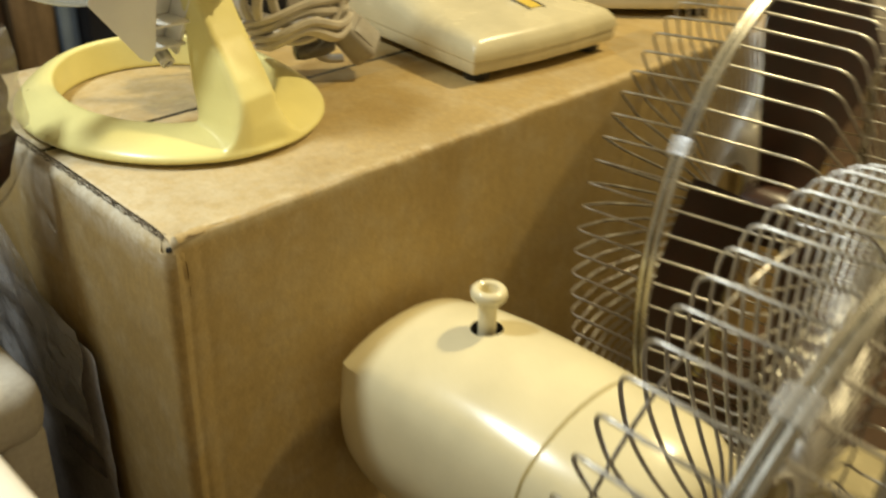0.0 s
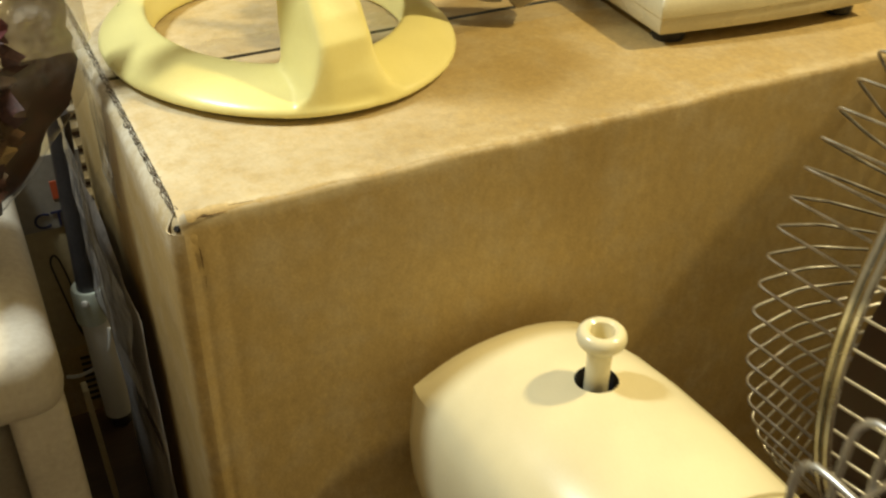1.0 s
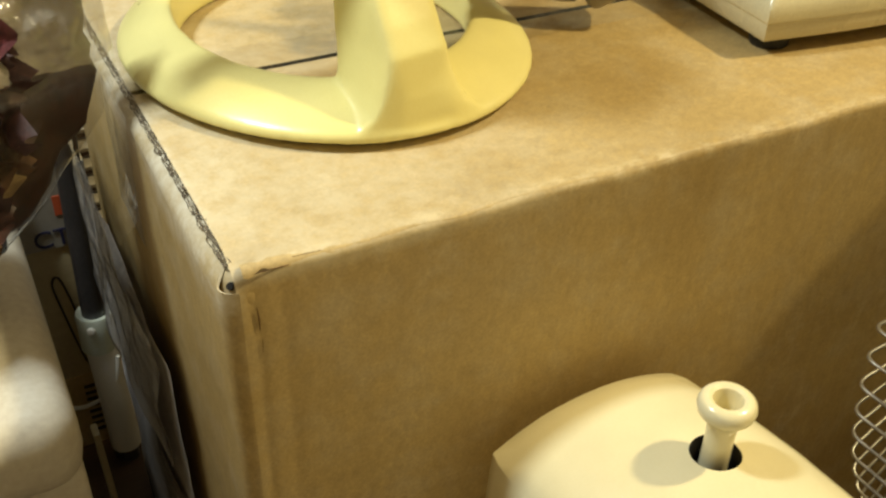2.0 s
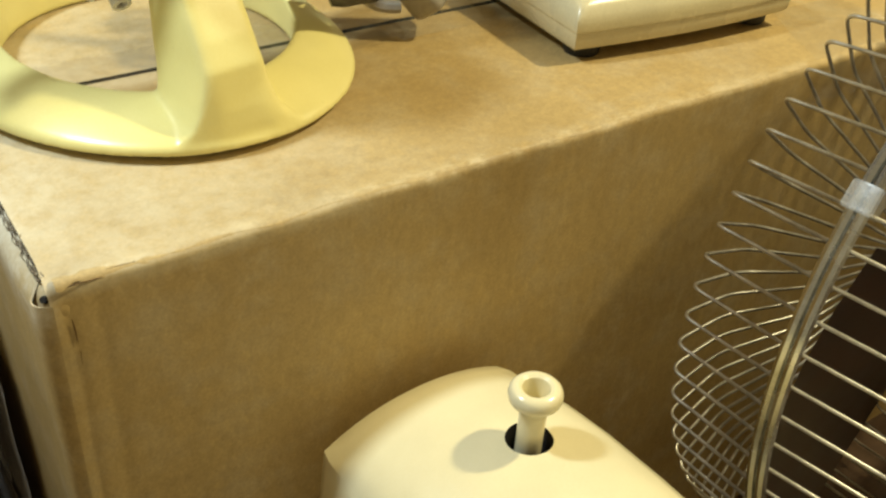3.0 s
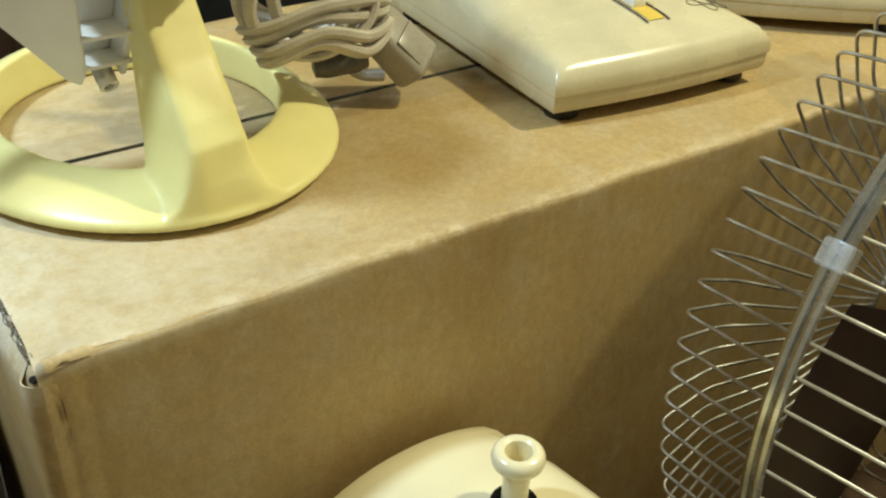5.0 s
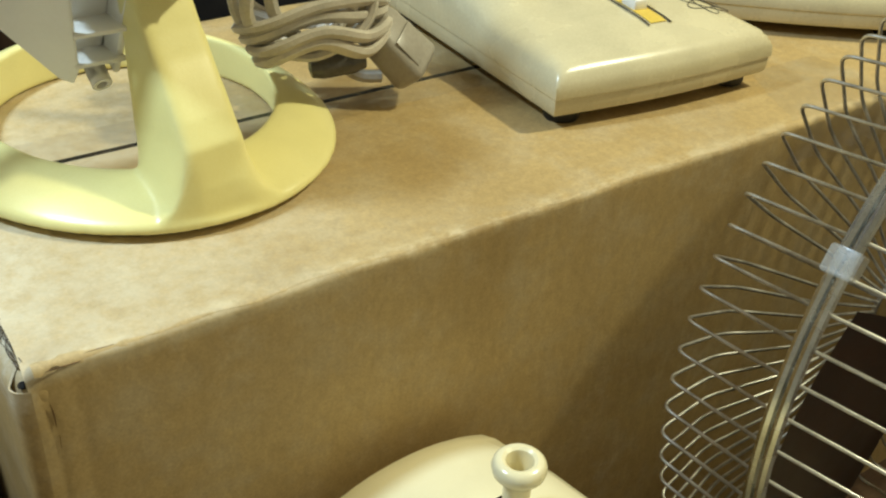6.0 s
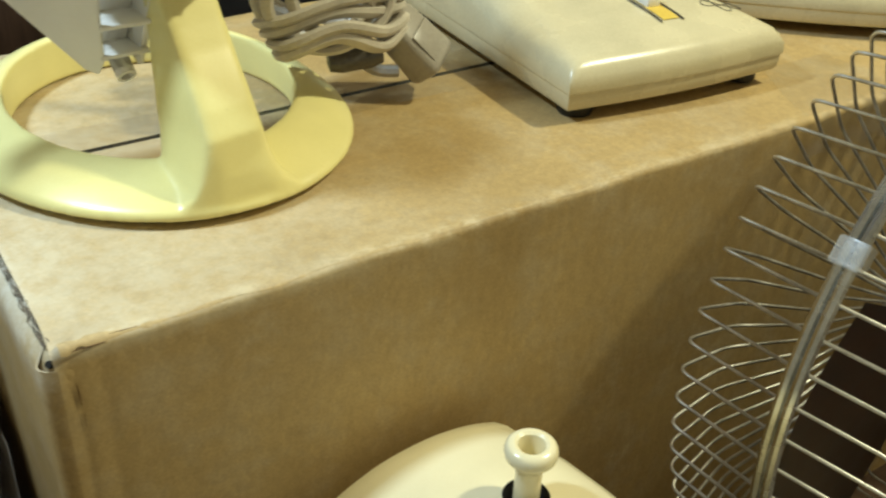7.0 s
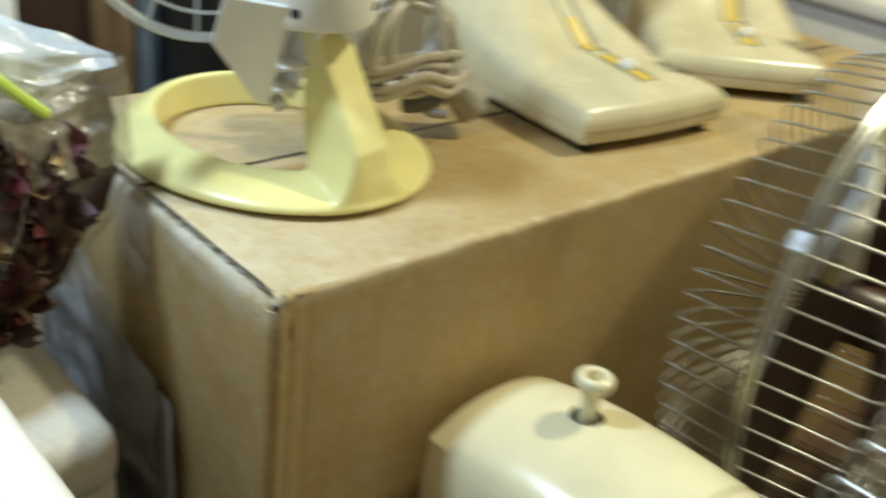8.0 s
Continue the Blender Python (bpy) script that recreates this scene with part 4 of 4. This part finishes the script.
    lathe(bm, [(0.0, -0.015), (0.005, -0.014), (0.0065, -0.008), (0.0065, 0.008), (0.005, 0.014), (0.0, 0.015)], 16, (0.199, 0.132, 0.3860), (0.9, -0.25, 0.1))
    add("adapter", bm, DARKPLUG, "dark glossy in-line connector")
    return cord


DARKPLUG = surface("dark_grey_connector", (0.11, 0.10, 0.085), 0.22, vary=0.2)
build_cord()


# ---- left of the carton ----
def build_bin():
    at = Vector((-0.15, 0.2, 0))
    ob = thing("storage_bin", "off-white plastic storage drawer unit beside the carton", "storage bin", tuple(at))

    def add(name, bm, mat, label="", **k):
        o = part(name, bm, mat, ob, label, **k)
        o.matrix_parent_inverse = Matrix.Translation(-at)
        return o

    bm = bmesh.new()
    block(bm, (-0.32, 0.055, 0.228), (-0.050, 0.40, 0.272), 0.016, 4)
    add("top_frame", bm, BIN, "rounded off-white plastic top")
    bm = bmesh.new()
    block(bm, (-0.080, 0.062, 0.0), (-0.052, 0.39, 0.235), 0.006, 3)
    add("side_wall", bm, BIN)
    bm = bmesh.new()
    block(bm, (-0.318, 0.062, 0.0), (-0.290, 0.39, 0.235), 0.006, 3)
    add("side_wall", bm, BIN)
    bm = bmesh.new()
    block(bm, (-0.29, 0.085, 0.01), (-0.08, 0.38, 0.215), 0.008, 3)
    add("drawer", bm, DRAWER, "grey translucent drawer front")
    return ob


DRAWER = surface("grey_drawer_plastic", (0.30, 0.27, 0.22), 0.45, vary=0.12, scale=20)
build_bin()


def set_back(p, k, floor=None):
    """The place moved away along its line from a standpoint in front of the bag, its height kept over a floor."""
    e = Vector((-0.2328, -0.3490, 0.6106))
    q = e + (Vector(p) - e) * k
    if floor:
        q.z = floor + (p[2] - floor) * 0.946
    return q


def bag_shape(f, g, side):
    """A place on the bag: f across 0..1, g up 0..1, side -1 front, +1 back."""
    z = 0.2735 + 0.208 * g
    left = -0.115 - 0.075 * smoothstep(0.0, 0.4, g)
    right = -0.082 + 0.065 * smoothstep(0.0, 0.52, g) ** 0.85 - 0.004 * smoothstep(0.6, 1.0, g)
    x = left + (right - left) * f
    full = (0.004 + 0.030 * math.sin(math.pi * min(1, g * 1.15)) ** 0.7) * math.sin(math.pi * f) ** 0.6 * smoothstep(1.0, 0.72, g)
    y = 0.110 + side * full + 0.02 * smoothstep(0.7, 1.0, g) * (f - 0.5)
    y += wob(x, side, z, 40, 0.005) + wob(x, 2 + side, z, 90, 0.0022)
    return set_back((x + wob(1, side, z, 30, 0.003), y - 0.012 * smoothstep(0.75, 1, g), z + wob(x, 8, z, 30, 0.004) * smoothstep(0.0, 0.1, g)), 1.087, 0.2735)


def build_bag():
    at = Vector((-0.08, 0.150, 0.2735))
    bag = thing("potpourri_bag", "clear zip bag of dark red dried petals on a bin", "bag", tuple(at))

    def add(name, bm, mat, label="", **k):
        o = part(name, bm, mat, bag, label, **k)
        o.matrix_parent_inverse = Matrix.Translation(-at)
        return o

    for side, name in ((-1, "film_front"), (1, "film_back")):
        rows = [[bag_shape(i / 26, j / 34 * 0.83, side) for i in range(27)] for j in range(35)]
        add(name, grid_bm(rows), BAG, "clear wrinkled plastic film", angle=80)
    rows = []
    for j in range(40):
        g = 0.56 + 0.26 * j / 39
        row = []
        for i in range(14):
            f = 0.60 + 0.40 * i / 13 + wob(i, 1, g, 9, 0.03) * (i == 0)
            p = bag_shape(f, g, -1)
            row.append(p + Vector((0, -0.0022 + wob(p.x, 6, p.z, 140, 0.0035), 0)))
        rows.append(row)
    add("film_fold", grid_bm(rows), CRINKLE, "crumpled pale fold of film", angle=30)
    low = smooth_path([set_back(q, 1.15) for q in ((-0.150, 0.080, 0.4640), (-0.105, 0.078, 0.4530), (-0.0871, 0.078, 0.4475), (-0.0757, 0.078, 0.4424), (-0.055, 0.080, 0.4490), (-0.040, 0.083, 0.4560))], 6)
    top = smooth_path([set_back(q, 1.15) for q in ((-0.150, 0.098, 0.5150), (-0.105, 0.092, 0.4920), (-0.0844, 0.088, 0.4823), (-0.0700, 0.086, 0.4760), (-0.055, 0.085, 0.4690), (-0.0375, 0.085, 0.4610))], 6)
    rows = []
    for j in range(13):
        f = j / 12
        rows.append([a.lerp(b, f) + Vector((0, -0.010 * math.sin(math.pi * f) + wob(a.x, f, 1, 30, 0.005), wob(a.x, f, 4, 45, 0.002))) for a, b in zip(low, top)])
    add("header", grid_bm(rows), FROST, "frosted pale header of the bag", angle=80)
    bm = bmesh.new()
    tube(bm, smooth_path([set_back(q, 1.15) for q in ((-0.130, 0.066, 0.4970), (-0.1050, 0.064, 0.4710), (-0.0871, 0.064, 0.4535), (-0.0757, 0.066, 0.4430))], 5), 0.0032, 8, flat=1.3)
    add("zip", bm, ZIP, "lime green zip strip")
    bm = bmesh.new()
    tube(bm, smooth_path([bag_shape(0.64 - 0.16 * k / 7, 0.62 - 0.58 * k / 7, -1) + Vector((0, -0.0015, 0)) for k in range(8)], 4), 0.0007, 6)
    add("film_seam", bm, CRINKLE, "thin pale seam of the film")
    rows = [[bag_shape(0.10 + 0.52 * i / 16, 0.60 + 0.075 * j / 6 - 0.03 * i / 16, -1) + Vector((0, -0.0006 + wob(i, j, 4, 3, 0.0012), 0)) for i in range(17)] for j in range(7)]
    add("red_strip", grid_bm(rows), PETALS[1], "dark red strip inside the bag", angle=80)
    rnd = random.Random(9)
    # the mass of petals
    rows = []
    for j in range(25):
        g = 0.02 + 0.72 * j / 24
        row = []
        for k in range(32):
            t = 2 * math.pi * k / 32
            f = 0.5 + 0.46 * math.cos(t)
            p0, p1 = bag_shape(f, g, -1), bag_shape(f, g, 1)
            p = p0.lerp(p1, 0.5 - 0.42 * math.sin(t))
            row.append(p + Vector((wob(p.x, p.y, p.z, 120, 0.004), wob(p.z, p.x, p.y, 120, 0.004), 0)))
        rows.append(row)
    bm = bmesh.new()
    made = grid(bm, rows, closed_v=True)
    capped(bm, made[0][::-1])
    capped(bm, made[-1])
    add("petal_mass", bm, PETALS[0], "dark brown mass of dried petals", angle=80)
    for kind, (mat, count) in enumerate(zip(PETALS, (100, 50, 80, 16))):
        bm = bmesh.new()
        for _ in range(count):
            f, g = rnd.uniform(0.22, 0.76), rnd.uniform(0.10, 0.68)
            p0, p1 = bag_shape(f, g, -1), bag_shape(f, g, 1)
            p = p0.lerp(p1, rnd.uniform(0.07, 0.16))
            r = rnd.uniform(0.010, 0.019)
            m = Matrix.Translation(p) @ Euler((radians(90) + rnd.uniform(-0.35, 0.35), rnd.uniform(-0.3, 0.3), rnd.uniform(0, 6.28))).to_matrix().to_4x4()
            curl = rnd.uniform(0.2, 0.9) * r
            rows = []
            for a in range(5):
                row = []
                for b in range(5):
                    u, v = a / 4 * 2 - 1, b / 4 * 2 - 1
                    w = math.sqrt(max(0.04, 1 - u * u * 0.96))
                    row.append(m @ Vector((u * r, v * r * 0.62 * w, curl * (u * u * 0.6 + v * v * 0.5) + rnd.uniform(-1, 1) * r * 0.07)))
                rows.append(row)
            grid(bm, rows)
        tagged(add("petals", bm, mat, ("dark maroon petals", "deep red petals", "brown bark and leaves", "pale tan petals")[kind], angle=80), kind="stuff")
    return bag


CRINKLE = film("crinkled_pale_film", (0.62, 0.54, 0.42), clear=0.62, rough=0.18, wrinkle=1.0, scale=90)
PETALS = (surface("maroon_petals", (0.055, 0.020, 0.015), 0.6, vary=0.4, scale=90, fine=500, bump=0.4),
          surface("red_petals", (0.12, 0.018, 0.020), 0.55, vary=0.35, scale=90, fine=500, bump=0.4),
          surface("brown_petals", (0.14, 0.075, 0.035), 0.65, vary=0.35, scale=90, fine=500, bump=0.4),
          surface("tan_petals", (0.42, 0.29, 0.13), 0.65, vary=0.3, scale=90, fine=500, bump=0.4))
build_bag()


# grey sheet against the carton's side
SLEEVE = film("crumpled_clear_sleeve", (0.66, 0.64, 0.63), clear=0.5, rough=0.16, wrinkle=0.9, scale=60)
SHEETINK = surface("faded_grey_ink", (0.20, 0.17, 0.16), 0.5, vary=0.4, scale=120, fine=500)
SHEET_BARS = ((0.096, 0.146, 0.146, 0.164), (0.112, 0.224, 0.132, 0.230), (0.138, 0.228, 0.156, 0.234), (0.164, 0.232, 0.184, 0.238))


def build_sheet():
    ob = thing("paper_sheet", "creased grey packing sheet leaning against the carton", "sheet", (-0.01, 0.16, 0))
    out = [(0.208, 0.300), (0.204, 0.2585), (0.165, 0.2505), (0.125, 0.2480), (0.094, 0.2460), (0.090, 0.2420), (0.0885, 0.18), (0.086, 0.0)]
    rows = []
    for z in [0.24 * j / 30 for j in range(30)] + [0.24 + 0.0009 * j for j in range(22)]:
        # front edge of the sheet at this height
        ys = [a[0] + (b[0] - a[0]) * (z - a[1]) / (b[1] - a[1]) for a, b in zip(out, out[1:]) if a[1] != b[1] and min(a[1], b[1]) <= z <= max(a[1], b[1]) and b[0] < 0.21]
        y0 = min(ys) if ys else 0.205
        rows.append([(-0.0070 - 0.003 * math.sin(math.pi * i / 14) + wob(3, y0 + (0.27 - y0) * i / 14, z, 28, 0.0025), y0 + (0.27 - y0) * i / 14 + wob(1, 1, z, 60, 0.002) * (i == 0), z + 0.0005) for i in range(15)])
    bm = grid_bm(rows)
    bmesh.ops.solidify(bm, geom=list(bm.faces), thickness=0.0007)
    part("sheet", bm, POUCH, ob, angle=80).matrix_parent_inverse = Matrix.Translation((0.01, -0.16, 0))
    # clear sleeve standing up behind the paper
    rows = []
    for j in range(25):
        f = j / 24
        row = []
        for i in range(25):
            y = 0.100 + 0.17 * i / 24
            top = 0.262 + 0.046 * smoothstep(0.10, 0.19, y) + wob(y, 3, 1, 50, 0.004)
            z = 0.18 + (top - 0.18) * f
            row.append((-0.0120 - 0.004 * math.sin(math.pi * i / 24) + wob(5, y, z, 45, 0.0035), y, z))
        rows.append(row)
    part("sleeve", grid_bm(rows), SLEEVE, ob, "crumpled clear plastic sleeve", angle=60).matrix_parent_inverse = Matrix.Translation((0.01, -0.16, 0))
    for y0, z0, y1, z1 in SHEET_BARS:
        rows = []
        for j in range(5):
            row = []
            for i in range(9):
                y, z = y0 + (y1 - y0) * i / 8, z0 + (z1 - z0) * j / 4
                ye = 0.078
                u = min(1, max(0, (y - ye) / (0.27 - ye)))
                row.append((-0.0086 - 0.003 * math.sin(math.pi * u) + wob(3, y, z, 28, 0.0025), y, z))
            rows.append(row)
        part("printed_bar", grid_bm(rows), SHEETINK, ob, "smudged dark print").matrix_parent_inverse = Matrix.Translation((0.01, -0.16, 0))
    return ob


build_sheet()


def build_rod():
    ob = thing("curtain_rod", "thin dark rod with a white plastic sleeve leaning in the gap", "rod", (-0.03, 0.2, 0))

    def add(name, bm, mat, label=""):
        part(name, bm, mat, ob, label).matrix_parent_inverse = Matrix.Translation((0.03, -0.2, 0))

    a, c, b = Vector((-0.0110, 0.302, 0.275)), Vector((-0.0165, 0.302, 0.128)), Vector((-0.0135, 0.302, 0.0))
    p = lambda z: c.lerp(a, (z - c.z) / (a.z - c.z)) if z > c.z else c.lerp(b, (c.z - z) / (c.z - b.z))
    add("rod", tube(bmesh.new(), [p(0.275), p(0.126)], 0.0078, 16), RODDARK)
    add("collar", lathe(bmesh.new(), [(0.0080, 0.006), (0.0115, 0.007), (0.0122, 0.005), (0.0118, -0.008), (0.0115, -0.022), (0.0100, -0.023)], 24, p(0.128), (a - c).normalized()), PALEGREEN, "pale green-white collar")
    add("sleeve", tube(bmesh.new(), [p(0.111), p(0.06), p(0.012)], 0.0106, 18), WHITE, "white plastic sleeve")
    add("rod", tube(bmesh.new(), [p(0.014), p(0.0)], 0.0078, 16), RODDARK)
    knob = p(0.128) + Vector((-0.004, -0.0100, 0.0))
    add("knob", lathe(bmesh.new(), [(0.0, 0.004), (0.0022, 0.0034), (0.0028, 0.0015), (0.0028, -0.004)], 14, knob, (-0.4, -0.9, 0.1)), WHITE, "small white knob")
    return ob


PALEGREEN = surface("pale_green_plastic", (0.62, 0.66, 0.56), 0.4, vary=0.08)
RODDARK = surface("dark_grey_rod", (0.05, 0.045, 0.045), 0.35, vary=0.2)
build_rod()


def build_gap_box():
    ob = thing("product_box", "tan product carton with blue lettering standing on the floor", "box", (-0.06, 0.36, 0))

    def add(name, bm, mat, label=""):
        o = part(name, bm, mat, ob, label)
        o.matrix_parent_inverse = Matrix.Translation((0.06, -0.36, 0))
        return o

    add("body", block(bmesh.new(), (-0.20, 0.325, 0.0), (0.0, 0.46, 0.235), 0.002), TANBOX)
    add("upper_band", block(bmesh.new(), (-0.20, 0.3238, 0.176), (-0.0005, 0.3252, 0.2345)), GREYBAND, "grey printed band")
    add("red_mark", block(bmesh.new(), (-0.024, 0.3232, 0.200), (-0.014, 0.3240, 0.214)), REDM, "orange-red printed mark")
    cu = bpy.data.curves.new("lettering", "FONT")
    cu.body, cu.size, cu.extrude, cu.align_x = "CTRI", 0.018, 0.0003, "RIGHT"
    txt = new("lettering_curve", cu)
    dg = bpy.context.evaluated_depsgraph_get()
    me = bpy.data.meshes.new_from_object(txt.evaluated_get(dg))
    bpy.data.objects.remove(txt)
    me.materials.clear()
    me.materials.append(NAVY)
    t = new("lettering", me)
    t.parent = ob
    t.matrix_parent_inverse = Matrix.Translation((0.06, -0.36, 0))
    t.matrix_basis = pose(-0.002, 0.3231, 0.178, 90, 0, 0)
    t["label"] = "dark blue capital letters"
    for k in range(8):
        add("printed_bar", block(bmesh.new(), (-0.032, 0.3232, 0.012 + 0.006 * k), (-0.010 + 0.004 * ((k * 5) % 3 - 1), 0.3245, 0.0145 + 0.006 * k)), INK, "line of small dark print")
    add("lower_panel", block(bmesh.new(), (-0.20, 0.3240, 0.0), (-0.0005, 0.3252, 0.066)), KRAFT)
    bm = bmesh.new()
    line = [(-0.036, 0.3225, 0.150), (-0.030, 0.3225, 0.150), (-0.022, 0.3225, 0.10), (-0.020, 0.3225, 0.082), (-0.026, 0.3225, 0.080), (-0.034, 0.3225, 0.13)]
    tube(bm, smooth_path(line, 5, True), 0.0008, 6, closed=True)
    add("printed_outline", bm, INK, "thin printed outline drawing")
    return ob


TANBOX = surface("tan_box_board", (0.42, 0.34, 0.19), 0.5, vary=0.12, scale=12, fine=200)
GREYBAND = surface("grey_print", (0.30, 0.27, 0.22), 0.5, vary=0.12, scale=12, fine=200)
NAVY = surface("navy_print", (0.02, 0.02, 0.06), 0.5, vary=0.1)
REDM = surface("orange_print", (0.5, 0.09, 0.03), 0.5, vary=0.1)
build_gap_box()
bm = bmesh.new()
tube(bm, smooth_path([(-0.045, 0.31, 0.052), (-0.035, 0.305, 0.054), (-0.022, 0.298, 0.064), (-0.012, 0.293, 0.080), (-0.008, 0.293, 0.10)], 6), 0.0015, 8)
tagged(finish("thin_cable", bm, WHITE), "thin white cable hanging in the gap beside the carton", "cable")
bm = block(bmesh.new(), (-0.0020, -0.0055, 0.0), (0.0020, 0.0055, 0.128), 0.0008)
strip = tagged(finish("wooden_strip", bm, TANBOX), "thin pale wooden strip standing in the gap beside the storage bin", "strip")
strip.matrix_basis = pose(-0.0345, 0.200, 0.0, 0, -1.6, 0)

# white panel close by
bm = bmesh.new()
block(bm, (-0.36, -0.22, 0.2724), (-0.113, 0.097, 0.332), 0.014, 4)
NEAR_PANEL = tagged(finish("white_lid", bm, WHITE), "smooth white plastic tray lid resting on the storage bin", "lid")

# ---- behind the carton ----
def upright(name, lo, hi, mat, label, category, bevel=0.002):
    return tagged(finish(name, block(bmesh.new(), lo, hi, bevel), mat), label, category)


SLATE = surface("slate_blue_plastic", (0.14, 0.17, 0.20), 0.5, vary=0.12)
DARKCASE = surface("black_vinyl", (0.012, 0.012, 0.014), 0.5, vary=0.2)
DARKCASE2 = surface("dark_brown_wood", (0.05, 0.028, 0.018), 0.5, vary=0.3, stretch=(6, 6, 0.6))
cab = thing("wooden_cabinet", "brown wooden cabinet standing behind the carton", "cabinet", (0.21, 0.79, 0))
for nm, lo, hi in (("body", (0.187, 0.640, 0.0), (0.236, 0.95, 0.9)), ("door", (0.189, 0.622, 0.03), (0.234, 0.639, 0.88))):
    part(nm, block(bmesh.new(), lo, hi, 0.002), WOOD, cab).matrix_parent_inverse = Matrix.Translation((-0.21, -0.79, 0))


def build_louver():
    ob = thing("louvered_rack", "white plastic louvered rack standing behind the carton", "rack", (0.0, 0.48, 0))

    def add(name, lo, hi, tilt=0.0):
        bm = block(bmesh.new(), lo, hi, 0.0015)
        if tilt:
            c = (Vector(lo) + Vector(hi)) / 2
            bmesh.ops.rotate(bm, cent=c, matrix=Matrix.Rotation(radians(tilt), 3, "X"), verts=bm.verts)
        # slats get the grey drawer plastic, a painted dimming of the whitish louvers
        part(name, bm, DRAWER if name == "slat" else WHITE, ob).matrix_parent_inverse = Matrix.Translation((0, -0.48, 0))

    add("post", (0.045, 0.470, 0.0), (0.060, 0.490, 0.50))
    add("post", (-0.130, 0.470, 0.0), (-0.115, 0.490, 0.50))
    for k in range(26):
        add("slat", (-0.116, 0.474, 0.06 + 0.0165 * k), (0.046, 0.486, 0.0655 + 0.0165 * k), 25)
    return ob


build_louver()


def crumpled(name, centre, size, mat, label, category, seed):
    """A crumpled upright plastic bag."""
    rows = []
    for j in range(40):
        g = j / 39
        row = []
        for k in range(48):
            t = 2 * math.pi * k / 48
            fold = 1 + 0.20 * noise.noise(Vector((math.cos(t) * 2.2, math.sin(t) * 2.2, g * 5 + seed))) + 0.12 * noise.noise(Vector((math.cos(t) * 7, math.sin(t) * 7, g * 12 + seed)))
            wide = (0.75 + 0.25 * math.sin(math.pi * min(1, g * 1.3))) * (1 - 0.75 * smoothstep(0.82, 1.0, g)) * fold
            row.append((centre[0] + size[0] * wide * math.cos(t), centre[1] + size[1] * wide * math.sin(t), centre[2] + size[2] * g))
        rows.append(row)
    bm = bmesh.new()
    made = grid(bm, rows, closed_v=True)
    capped(bm, made[0][::-1])
    return tagged(finish(name, bm, mat, angle=25), label, category)


LILAC = film("lilac_grey_plastic", (0.46, 0.43, 0.48), clear=0.25, rough=0.15, wrinkle=1.0, scale=70)
crumpled("plastic_bag", (0.86, -0.14, 0.0), (0.085, 0.060, 0.43), LILAC, "crumpled lilac-grey plastic bag standing beside the carton", "bag", 3)
bm = bmesh.new()
tube(bm, smooth_path([(0.632, 0.02, H + 0.0058), (0.600, -0.001, H + 0.0045), (0.584, -0.009, 0.345), (0.575, -0.008, 0.31), (0.576, -0.007, 0.27), (0.581, -0.007, 0.225), (0.584, -0.007, 0.16), (0.578, -0.007, 0.06), (0.558, -0.006, 0.006)], 6), 0.0042, 10)
tagged(finish("hanging_cord", bm, YELLOW), "pale yellow cord hanging down the front of the carton", "cord")
upright("grey_blue_case", (0.239, 0.62, 0.0), (0.258, 0.80, 0.62), SLATE, "slim grey-blue case standing upright", "case")
upright("black_case", (0.261, 0.60, 0.0), (0.52, 0.85, 0.66), DARKCASE, "black case standing behind the carton", "case")
upright("dark_cabinet", (-0.5, 0.63, 0.0), (0.184, 0.95, 0.8), DARKCASE2, "dark brown cabinet behind the carton", "cabinet")


# plain white box added to fill an unidentified bright area beyond the carton
def build_white_box():
    ob = thing("white_filler_box", "plain white box added for an unidentified bright area beyond the carton", "storage box", (1.50, 0.46, 0))
    for nm, lo, hi, bev in (("body", (1.30, 0.30, 0.0), (1.70, 0.62, 0.28), 0.012), ("lid", (1.285, 0.285, 0.281), (1.715, 0.635, 0.315), 0.010)):
        part(nm, block(bmesh.new(), lo, hi, bev, 3), WHITE, ob).matrix_parent_inverse = Matrix.Translation((-1.50, -0.46, 0))
    return ob


build_white_box()
